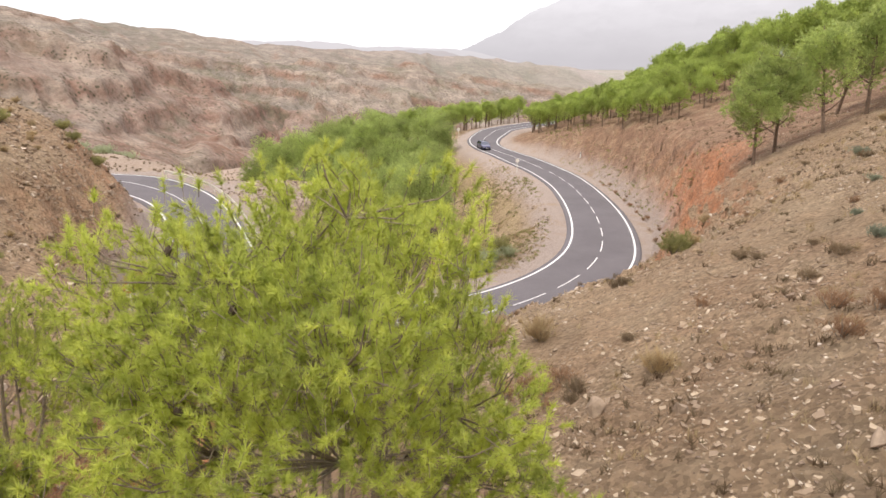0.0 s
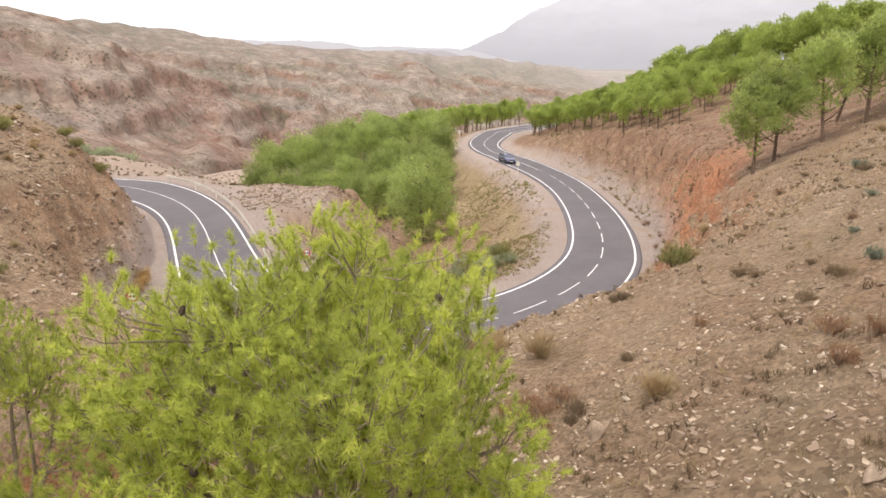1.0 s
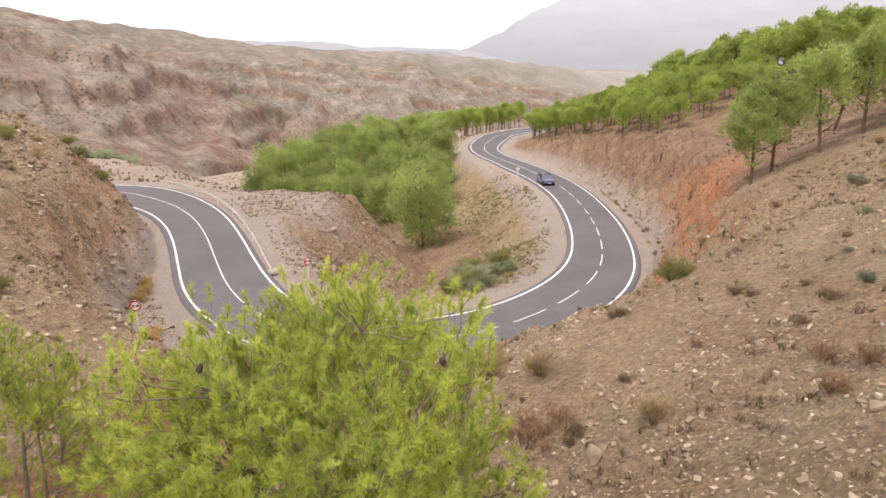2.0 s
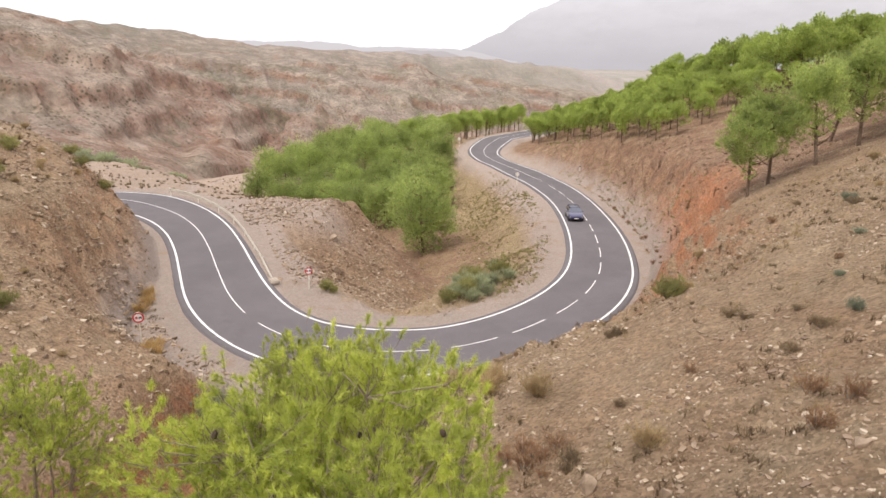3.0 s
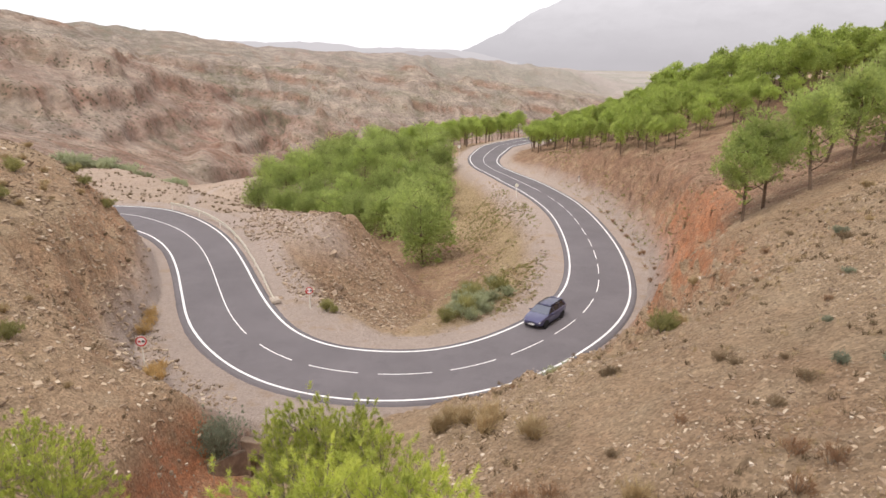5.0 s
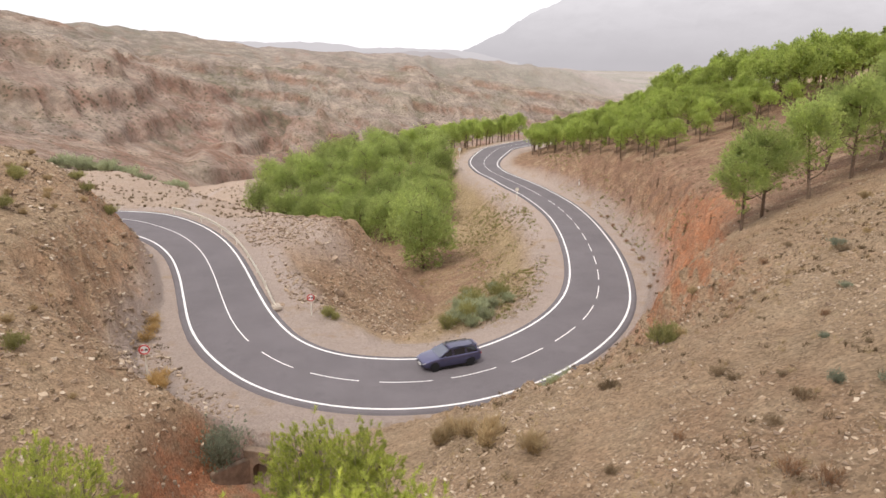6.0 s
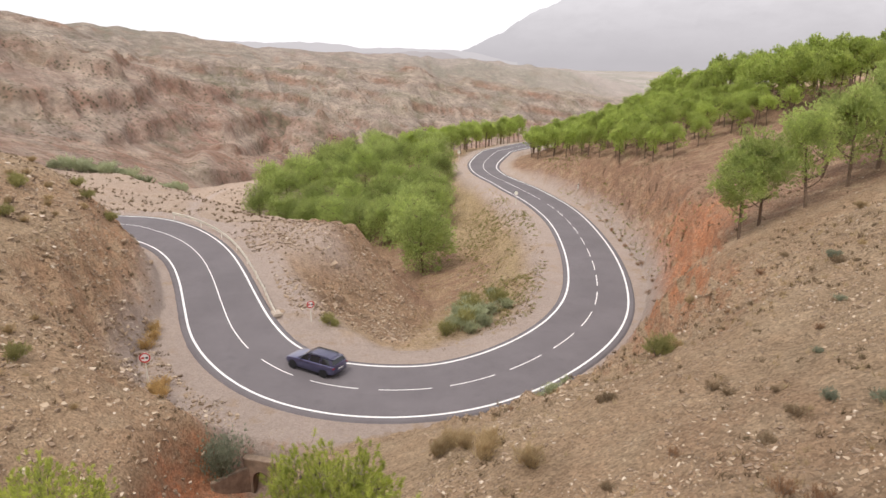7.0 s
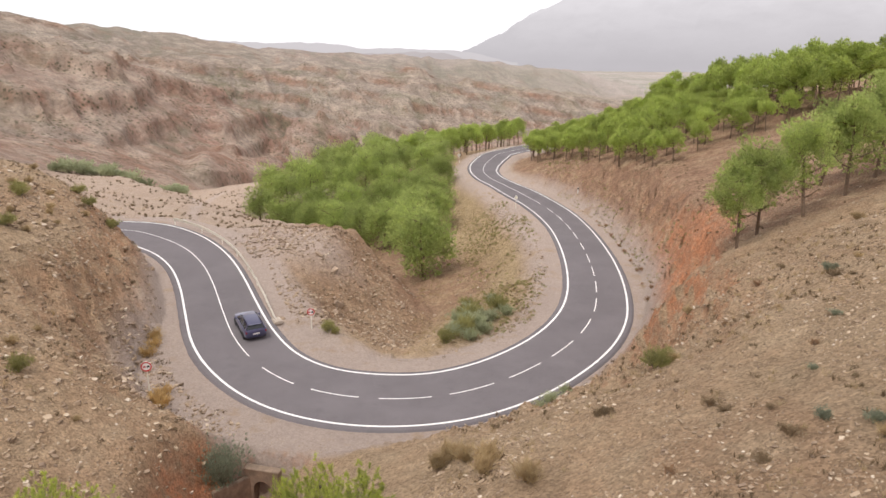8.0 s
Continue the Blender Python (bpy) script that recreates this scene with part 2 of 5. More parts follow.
def sky():
    world = bpy.data.worlds.new("overcast_sky")
    scene.world = world
    world.use_nodes = True
    nt = world.node_tree
    nt.nodes.clear()
    out, bg = nt.nodes.new("ShaderNodeOutputWorld"), nt.nodes.new("ShaderNodeBackground")
    tex = nt.nodes.new("ShaderNodeTexSky")
    tex.sky_type, tex.sun_disc = "NISHITA", False
    tex.sun_elevation, tex.sun_rotation, tex.dust_density = radians(58), radians(223), 4.0
    scale, mix, noise_tex, ramp = (nt.nodes.new(k) for k in ("ShaderNodeVectorMath", "ShaderNodeMix", "ShaderNodeTexNoise", "ShaderNodeValToRGB"))
    scale.operation = "SCALE"
    scale.inputs["Scale"].default_value = 0.10
    nt.links.new(tex.outputs["Color"], scale.inputs[0])
    # a closed cover of thin cloud, a little uneven
    noise_tex.inputs["Scale"].default_value, noise_tex.inputs["Detail"].default_value = 2.2, 3.0
    ramp.color_ramp.elements[0].position, ramp.color_ramp.elements[0].color = 0.3, (0.80, 0.775, 0.80, 1)
    ramp.color_ramp.elements[1].position, ramp.color_ramp.elements[1].color = 0.75, (0.87, 0.84, 0.86, 1)
    nt.links.new(noise_tex.outputs["Fac"], ramp.inputs["Fac"])
    mix.data_type = "RGBA"
    mix.inputs["Factor"].default_value = 0.9
    nt.links.new(scale.outputs["Vector"], mix.inputs["A"])
    nt.links.new(ramp.outputs["Color"], mix.inputs["B"])
    nt.links.new(mix.outputs["Result"], bg.inputs["Color"])
    bg.inputs["Strength"].default_value = 1.0
    nt.links.new(bg.outputs["Background"], out.inputs["Surface"])


def sun():
    lamp = bpy.data.lights.new("sun", "SUN")
    lamp.energy, lamp.angle, lamp.color = 1.55, radians(16), (1.0, 0.95, 0.88)
    ob = new("sun", lamp)
    ob.matrix_world = look((-20, 14, 62), (0, 40, 0))


sky()
sun()

# ---------- materials ----------

def material(name, rough=0.8, metal=0.0):
    m = bpy.data.materials.new(name)
    m.use_nodes = True
    b = m.node_tree.nodes["Principled BSDF"]
    b.inputs["Roughness"].default_value, b.inputs["Metallic"].default_value = rough, metal
    b.inputs["Specular IOR Level"].default_value = 0.3
    return m, m.node_tree, b


def node(nt, kind, **values):
    n = nt.nodes.new("ShaderNode" + kind)
    for key, v in values.items():
        n.inputs[key.replace("_", " ")].default_value = v
    return n


def coords(nt, kind="Object"):
    return nt.nodes.new("ShaderNodeTexCoord").outputs[kind]


def blend(nt, fac, a, b, how="MIX"):
    n = nt.nodes.new("ShaderNodeMix")
    n.data_type, n.blend_type = "RGBA", how
    for socket, v in ((n.inputs["Factor"], fac), (n.inputs["A"], a), (n.inputs["B"], b)):
        if isinstance(v, (int, float)):
            socket.default_value = v
        elif isinstance(v, tuple):
            socket.default_value = (*v, 1)
        else:
            nt.links.new(v, socket)
    return n.outputs["Result"]


def speckle(nt, where, scale, low, high, detail=6.0, rough=0.6):
    """Noise, pushed to 0..1 between low and high."""
    t = node(nt, "TexNoise", Scale=scale, Detail=detail, Roughness=rough)
    nt.links.new(where, t.inputs["Vector"])
    r = nt.nodes.new("ShaderNodeMapRange")
    r.inputs["From Min"].default_value, r.inputs["From Max"].default_value = low, high
    nt.links.new(t.outputs["Fac"], r.inputs["Value"])
    return r.outputs["Result"]


def relief(nt, bsdf, height, distance, strength=1.0):
    b = node(nt, "Bump", Strength=strength, Distance=distance)
    nt.links.new(height, b.inputs["Height"])
    nt.links.new(b.outputs["Normal"], bsdf.inputs["Normal"])


def times(nt, a, b, how="MULTIPLY"):
    n = nt.nodes.new("ShaderNodeMath")
    n.operation = how
    n.use_clamp = True
    for socket, v in zip(n.inputs, (a, b)):
        if isinstance(v, (int, float)):
            socket.default_value = v
        else:
            nt.links.new(v, socket)
    return n.outputs["Value"]


def plain(name, colour, rough=0.6, metal=0.0, scale=8.0, vary=0.18, bump=0.0):
    """A paint, metal or stone of one colour with uneven tone."""
    m, nt, b = material(name, rough, metal)
    w = coords(nt)
    n = speckle(nt, w, scale, 0.3, 0.7)
    dark = tuple(c * (1 - vary) for c in colour)
    light = tuple(min(1, c * (1 + vary)) for c in colour)
    nt.links.new(blend(nt, n, dark, light), b.inputs["Base Color"])
    if bump:
        relief(nt, b, speckle(nt, w, scale * 6, 0.2, 0.8), bump)
    return m


def ground_material():
    m, nt, b = material("stony_soil", 0.95)
    b.inputs["Specular IOR Level"].default_value = 0.1
    w = coords(nt)

    def mask(name):
        a = nt.nodes.new("ShaderNodeAttribute")
        a.attribute_name = name
        return a.outputs["Fac"]

    tan, pale, red, dark = (0.365, 0.262, 0.168), (0.430, 0.325, 0.217), (0.365, 0.205, 0.125), (0.225, 0.156, 0.102)
    big, mid = speckle(nt, w, 0.09, 0.42, 0.62), speckle(nt, w, 0.55, 0.45, 0.66)
    fine = speckle(nt, w, 6.0, 0.5, 0.68, 4.0)
    c = blend(nt, times(nt, big, 0.3), tan, red)
    c = blend(nt, times(nt, mid, 0.55), c, pale)
    c = blend(nt, times(nt, speckle(nt, w, 1.3, 0.58, 0.74), 0.30), c, dark)
    # red rock in the road cuts
    geo, xyz = nt.nodes.new("ShaderNodeNewGeometry"), nt.nodes.new("ShaderNodeSeparateXYZ")
    nt.links.new(geo.outputs["Normal"], xyz.inputs["Vector"])
    steep = nt.nodes.new("ShaderNodeMapRange")
    steep.inputs["From Min"].default_value, steep.inputs["From Max"].default_value = 0.86, 0.66
    nt.links.new(xyz.outputs["Z"], steep.inputs["Value"])
    rock = blend(nt, speckle(nt, w, 0.8, 0.35, 0.65), (0.46, 0.190, 0.095), (0.37, 0.235, 0.150))
    c = blend(nt, times(nt, steep.outputs["Result"], mask("cut")), c, rock)
    # dry grass inside the bend
    straw = blend(nt, speckle(nt, w, 1.6, 0.4, 0.62), (0.360, 0.270, 0.155), (0.290, 0.218, 0.126))
    c = blend(nt, times(nt, mask("grass"), 0.8), c, straw)
    # brown stony earth of the mound
    c = blend(nt, times(nt, mask("mound"), speckle(nt, w, 0.9, 0.25, 0.6)), c, blend(nt, speckle(nt, w, 2.5, 0.4, 0.6), (0.290, 0.190, 0.120), (0.230, 0.150, 0.098)))
    # pine litter on red earth under the wood
    c = blend(nt, times(nt, mask("litter"), speckle(nt, w, 0.6, 0.25, 0.6)), c, (0.250, 0.150, 0.100))
    # red earth laid bare in the wash and the cutting
    c = blend(nt, times(nt, mask("red_soil"), speckle(nt, w, 0.7, 0.25, 0.55)), c, blend(nt, speckle(nt, w, 2.0, 0.35, 0.65), (0.500, 0.215, 0.110), (0.400, 0.215, 0.130)))
    # pinkish gravel of the verge
    grit = blend(nt, fine, (0.420, 0.338, 0.290), (0.360, 0.288, 0.246))
    c = blend(nt, times(nt, mask("verge"), speckle(nt, w, 0.5, 0.2, 0.45)), c, grit)
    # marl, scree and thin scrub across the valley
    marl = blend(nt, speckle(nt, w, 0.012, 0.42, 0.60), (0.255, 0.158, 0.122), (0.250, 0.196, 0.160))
    # middle range: grey-cream rock, with haze between the ranges painted into its colour
    marl = blend(nt, times(nt, mask("hazed_pale_marl"), 0.7), marl, (0.215, 0.186, 0.158))
    marl = blend(nt, times(nt, speckle(nt, w, 0.022, 0.50, 0.60), 0.55), marl, (0.200, 0.180, 0.125))
    marl = blend(nt, times(nt, mask("scrubland"), 0.8), marl, (0.165, 0.140, 0.115))
    wave = node(nt, "TexNoise", Scale=0.02, Detail=8.0, Roughness=0.7)
    stretch = node(nt, "Mapping")
    stretch.inputs["Scale"].default_value = (1, 1, 8)
    stretch.inputs["Rotation"].default_value = (radians(5), radians(-20), 0)
    nt.links.new(w, stretch.inputs["Vector"])
    nt.links.new(stretch.outputs["Vector"], wave.inputs["Vector"])
    beds = nt.nodes.new("ShaderNodeMapRange")
    beds.inputs["From Min"].default_value, beds.inputs["From Max"].default_value = 0.46, 0.58
    nt.links.new(wave.outputs["Fac"], beds.inputs["Value"])
    marl = blend(nt, times(nt, beds.outputs["Result"], 0.55), marl, (0.300, 0.240, 0.195))
    # hard beds show red-brown; bare ridges paler, scrubby hollows darker, relief shade included in the colour
    hard = nt.nodes.new("ShaderNodeMapRange")
    hard.inputs["From Min"].default_value, hard.inputs["From Max"].default_value = 0.45, 0.1
    nt.links.new(mask("bed"), hard.inputs["Value"])
    marl = blend(nt, times(nt, hard.outputs["Result"], times(nt, speckle(nt, w, 0.03, 0.4, 0.6), 0.75)), marl, (0.215, 0.118, 0.082))
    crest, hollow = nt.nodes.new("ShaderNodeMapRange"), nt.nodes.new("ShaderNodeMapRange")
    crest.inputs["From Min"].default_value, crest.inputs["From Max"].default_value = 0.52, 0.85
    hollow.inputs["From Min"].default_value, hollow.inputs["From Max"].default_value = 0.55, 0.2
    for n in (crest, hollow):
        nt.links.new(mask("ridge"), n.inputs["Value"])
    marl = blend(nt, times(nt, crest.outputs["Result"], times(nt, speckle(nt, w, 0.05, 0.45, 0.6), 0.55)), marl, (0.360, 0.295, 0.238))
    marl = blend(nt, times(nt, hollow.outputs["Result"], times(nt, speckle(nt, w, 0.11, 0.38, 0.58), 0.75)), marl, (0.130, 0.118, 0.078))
    dots = node(nt, "TexVoronoi", Scale=0.42)
    nt.links.new(w, dots.inputs["Vector"])
    dot = nt.nodes.new("ShaderNodeMapRange")
    dot.inputs["From Min"].default_value, dot.inputs["From Max"].default_value = 0.40, 0.24
    nt.links.new(dots.outputs["Distance"], dot.inputs["Value"])
    marl = blend(nt, times(nt, times(nt, dot.outputs["Result"], speckle(nt, w, 0.06, 0.38, 0.56)), 0.85), marl, (0.085, 0.078, 0.050))
    for scale, low, high in ((0.07, 0.80, 1.22), (0.30, 0.84, 1.16)):
        grain = node(nt, "TexNoise", Scale=scale, Detail=9.0, Roughness=0.72)
        nt.links.new(w, grain.inputs["Vector"])
        rng = nt.nodes.new("ShaderNodeMapRange")
        rng.inputs["From Min"].default_value, rng.inputs["From Max"].default_value = 0.36, 0.64
        rng.inputs["To Min"].default_value, rng.inputs["To Max"].default_value = low, high
        nt.links.new(grain.outputs["Fac"], rng.inputs["Value"])
        tone = nt.nodes.new("ShaderNodeCombineColor")
        for k in ("Red", "Green", "Blue"):
            nt.links.new(rng.outputs["Result"], tone.inputs[k])
        marl = blend(nt, 1.0, marl, tone.outputs["Color"], "MULTIPLY")
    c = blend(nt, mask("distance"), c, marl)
    # far plain, with distance haze put into the base colour
    hazed_field = blend(nt, speckle(nt, w, 0.006, 0.4, 0.6), (0.37, 0.325, 0.295), (0.28, 0.265, 0.225))
    c = blend(nt, mask("plain"), c, hazed_field)
    c = blend(nt, times(nt, speckle(nt, w, 4.5, 0.56, 0.70, 8.0, 0.7), 0.3), c, dark)
    pebble = node(nt, "TexVoronoi", Scale=5.0)
    nt.links.new(w, pebble.inputs["Vector"])
    spots = nt.nodes.new("ShaderNodeMapRange")
    spots.inputs["From Min"].default_value, spots.inputs["From Max"].default_value = 0.26, 0.14
    nt.links.new(pebble.outputs["Distance"], spots.inputs["Value"])
    few = times(nt, spots.outputs["Result"], speckle(nt, w, 0.8, 0.48, 0.62))
    c = blend(nt, times(nt, few, 0.75), c, (0.46, 0.36, 0.265))
    for scale, low, high in ((11.0, 0.74, 1.28), (3.2, 0.88, 1.12), (0.35, 0.93, 1.07)):
        cell = node(nt, "TexVoronoi", Scale=scale, Randomness=1.0)
        nt.links.new(w, cell.inputs["Vector"])
        sep, rng = nt.nodes.new("ShaderNodeSeparateColor"), nt.nodes.new("ShaderNodeMapRange")
        nt.links.new(cell.outputs["Color"], sep.inputs["Color"])
        nt.links.new(sep.outputs["Red"], rng.inputs["Value"])
        rng.inputs["To Min"].default_value, rng.inputs["To Max"].default_value = low, high
        tone = nt.nodes.new("ShaderNodeCombineColor")
        for k in ("Red", "Green", "Blue"):
            nt.links.new(rng.outputs["Result"], tone.inputs[k])
        calm = nt.nodes.new("ShaderNodeMapRange")
        calm.inputs["To Min"].default_value, calm.inputs["To Max"].default_value = 1.0, 0.3
        nt.links.new(mask("verge"), calm.inputs["Value"])
        c = blend(nt, calm.outputs["Result"], c, tone.outputs["Color"], "MULTIPLY")
    nt.links.new(c, b.inputs["Base Color"])
    grain = times(nt, speckle(nt, w, 3.0, 0.2, 0.8, 10.0, 0.75), times(nt, few, 0.3), "ADD")
    near_by = nt.nodes.new("ShaderNodeMath")
    near_by.operation = "MULTIPLY"
    nt.links.new(grain, near_by.inputs[0])
    near_by.inputs[1].default_value = 0.20
    crags = node(nt, "TexNoise", Scale=0.045, Detail=5.0, Roughness=0.58)
    nt.links.new(w, crags.inputs["Vector"])
    far_off, total = nt.nodes.new("ShaderNodeMath"), nt.nodes.new("ShaderNodeMath")
    far_off.operation, total.operation = "MULTIPLY", "MULTIPLY_ADD"
    nt.links.new(mask("distance"), far_off.inputs[0])
    far_off.inputs[1].default_value = 7.0
    nt.links.new(crags.outputs["Fac"], total.inputs[0])
    nt.links.new(far_off.outputs["Value"], total.inputs[1])
    nt.links.new(near_by.outputs["Value"], total.inputs[2])
    relief(nt, b, total.outputs["Value"], 1.0, 1.0)
    return m


def asphalt_material():
    m, nt, b = material("worn_asphalt", 0.85)
    w = coords(nt)
    c = blend(nt, speckle(nt, w, 0.25, 0.35, 0.65), (0.121, 0.106, 0.112), (0.149, 0.131, 0.138))
    c = blend(nt, times(nt, speckle(nt, w, 60.0, 0.45, 0.7, 2.0), 0.4), c, (0.20, 0.185, 0.185))
    c = blend(nt, times(nt, speckle(nt, w, 1.1, 0.55, 0.75), 0.35), c, (0.095, 0.086, 0.090))
    nt.links.new(c, b.inputs["Base Color"])
    relief(nt, b, speckle(nt, w, 90.0, 0.2, 0.8, 2.0), 0.006)
    return m


def needle_material(name, dark, light, tip):
    m = bpy.data.materials.new(name)
    m.use_nodes = True
    nt = m.node_tree
    nt.nodes.clear()
    out = nt.nodes.new("ShaderNodeOutputMaterial")
    w = coords(nt)
    who = nt.nodes.new("ShaderNodeObjectInfo")
    c = blend(nt, speckle(nt, w, 1.4, 0.36, 0.62, 3.0), dark, light)
    c = blend(nt, speckle(nt, w, 5.0, 0.5, 0.72, 2.0), c, tip)
    hsv = nt.nodes.new("ShaderNodeHueSaturation")
    vary = nt.nodes.new("ShaderNodeMapRange")
    vary.inputs["To Min"].default_value, vary.inputs["To Max"].default_value = 0.82, 1.15
    nt.links.new(who.outputs["Random"], vary.inputs["Value"])
    nt.links.new(vary.outputs["Result"], hsv.inputs["Value"])
    nt.links.new(c, hsv.inputs["Color"])
    d, t, mix = nt.nodes.new("ShaderNodeBsdfDiffuse"), nt.nodes.new("ShaderNodeBsdfTranslucent"), nt.nodes.new("ShaderNodeMixShader")
    nt.links.new(hsv.outputs["Color"], d.inputs["Color"])
    nt.links.new(hsv.outputs["Color"], t.inputs["Color"])
    mix.inputs[0].default_value = 0.5
    nt.links.new(d.outputs[0], mix.inputs[1])
    nt.links.new(t.outputs[0], mix.inputs[2])
    nt.links.new(mix.outputs[0], out.inputs["Surface"])
    return m


RUST = needle_material("rust_brown_twigs", (0.300, 0.175, 0.105), (0.420, 0.265, 0.160), (0.500, 0.345, 0.215))
GROUND, ASPHALT = ground_material(), asphalt_material()
PAINT = plain("road_paint", (0.74, 0.72, 0.70), 0.6, 0, 3.0, 0.12)
BARK = plain("pine_bark", (0.175, 0.120, 0.085), 0.95, 0, 9.0, 0.4, 0.02)
YOUNG_BARK = plain("young_pine_bark", (0.270, 0.215, 0.155), 0.95, 0, 14.0, 0.3, 0.01)
TWIG = plain("grey_twigs", (0.23, 0.19, 0.145), 0.9, 0, 12.0, 0.3)
NEEDLES = needle_material("pine_needles", (0.290, 0.350, 0.128), (0.500, 0.580, 0.190), (0.650, 0.715, 0.265))
NEEDLES_WOOD = needle_material("planted_pine_needles", (0.310, 0.380, 0.110), (0.480, 0.560, 0.150), (0.600, 0.670, 0.200))
NEEDLES_NEAR = needle_material("young_pine_needles", (0.330, 0.375, 0.095), (0.545, 0.590, 0.125), (0.690, 0.715, 0.175))
SHRUB = needle_material("shrub_leaves", (0.350, 0.375, 0.225), (0.470, 0.490, 0.310), (0.560, 0.575, 0.390))
BROOM = needle_material("broom_stems", (0.260, 0.250, 0.100), (0.390, 0.365, 0.150), (0.470, 0.435, 0.200))
OLIVE = needle_material("grey_green_leaves", (0.230, 0.245, 0.175), (0.330, 0.350, 0.250), (0.420, 0.435, 0.320))
STRAW = needle_material("dry_grass", (0.400, 0.290, 0.160), (0.520, 0.400, 0.230), (0.600, 0.490, 0.300))
OCHRE = needle_material("ochre_grass", (0.500, 0.330, 0.140), (0.620, 0.440, 0.200), (0.700, 0.530, 0.280))
STONE = plain("limestone_rubble", (0.330, 0.245, 0.175), 0.9, 0, 3.0, 0.35, 0.02)
GALVANISED = plain("galvanised_steel", (0.74, 0.70, 0.62), 0.55, 0.15, 4.0, 0.15)
STAINED = plain("stained_concrete", (0.200, 0.145, 0.105), 0.95, 0, 2.5, 0.35, 0.01)
CONCRETE = plain("weathered_concrete", (0.40, 0.335, 0.275), 0.9, 0, 2.0, 0.25, 0.01)

# ---------- helpers for meshes ----------

def from_arrays(name, verts, faces, mat, smooth=False):
    """A mesh from arrays of corners and of faces, all with as many corners each."""
    verts, faces = np.asarray(verts, np.float32), np.asarray(faces, np.int32)
    me = bpy.data.meshes.new(name)
    n, k = faces.shape
    me.vertices.add(len(verts))
    me.vertices.foreach_set("co", verts.ravel())
    me.loops.add(n * k)
    me.loops.foreach_set("vertex_index", faces.ravel())
    me.polygons.add(n)
    me.polygons.foreach_set("loop_start", np.arange(0, n * k, k, dtype=np.int32))
    me.update(calc_edges=True)
    me.materials.append(mat)
    me.polygons.foreach_set("use_smooth", np.full(n, smooth))
    me.validate()
    return me


def mesh_of(name, bm, mat, smooth=False):
    me = bpy.data.meshes.new(name)
    bmesh.ops.recalc_face_normals(bm, faces=bm.faces)
    bm.to_mesh(me)
    bm.free()
    me.materials.append(mat)
    for p in me.polygons:
        p.use_smooth = smooth
    return me


def child(name, me, parent, label="", at=None):
    ob = new(name, me)
    ob.parent = parent
    if at is not None:
        ob.matrix_basis = at
    return tagged(ob, label) if label else ob


def part(name, bm, mat, parent, label="", smooth=False):
    return child(name, mesh_of(name, bm, mat, smooth), parent, label)


def box(bm, size, at=(0, 0, 0), turn=None, bevel=0.0):
    made = bmesh.ops.create_cube(bm, size=1.0)["verts"]
    m = Matrix.Translation(at) @ (turn or Matrix()) @ Matrix.Diagonal((*size, 1))
    bmesh.ops.transform(bm, matrix=m, verts=made)
    if bevel:
        edges = list({e for v in made for e in v.link_edges})
        bmesh.ops.bevel(bm, geom=edges, offset=bevel, segments=2, affect="EDGES")
    return bm


def tube(bm, a, b, r0, r1=None, sides=8):
    a, b = Vector(a), Vector(b)
    made = bmesh.ops.create_cone(bm, cap_ends=True, segments=sides, radius1=r0, radius2=r0 if r1 is None else r1, depth=(b - a).length)["verts"]
    m = Matrix.Translation((a + b) / 2) @ (b - a).to_track_quat("Z", "Y").to_matrix().to_4x4()
    bmesh.ops.transform(bm, matrix=m, verts=made)
    return bm


def level(x, y):
    """Height of the ground at one place."""
    return float(ground(np.array([float(x)]), np.array([float(y)]))[0][0])


# ---------- ground ----------

def ground_sheet():
    """One sheet from underfoot to the horizon, fine where it is near."""
    fine = np.radians(np.linspace(-46, 46, 540))
    rest = np.radians(np.linspace(46, 314, 66)[1:-1])
    ang = np.r_[fine, rest]
    rad = np.r_[0.02, 0.8, np.geomspace(2.2, 200, 400), np.geomspace(200, 1000, 360)[1:], np.geomspace(1000, 7000, 60)[1:]]
    a, r = np.meshgrid(ang, rad)
    x, y = r * np.sin(a), r * np.cos(a) - 3.0
    z, verge, cut, grass, mix, hazy_plain, litter, kind, red_soil, ridge, bed_at, bank = ground(x, y)
    rows, cols = x.shape
    i = np.arange(rows * cols).reshape(rows, cols)
    j = np.roll(i, -1, axis=1)
    faces = np.stack([i[:-1].ravel(), i[1:].ravel(), j[1:].ravel(), j[:-1].ravel()], 1)[:, ::-1]
    verts = np.stack([x.ravel(), y.ravel(), z.ravel()], 1)
    me = from_arrays("ground", verts, faces, GROUND, True)
    # the plain mask carries the painted distance haze
    for name, values in (("verge", verge), ("cut", cut), ("grass", grass), ("distance", mix), ("plain", hazy_plain), ("litter", litter), ("red_soil", red_soil), ("hazed_pale_marl", (kind == 1) * 1.0), ("scrubland", (kind == 2) * 1.0), ("ridge", ridge), ("bed", bed_at), ("mound", bank)):
        me.attributes.new(name, "FLOAT", "POINT").data.foreach_set("value", (values + 0 * x).ravel().astype(np.float32))
    tagged(new("ground", me), "stony tan and reddish hillsides, ravine and valley", "ground", kind="structure")


ground_sheet()


# ---------- road ----------

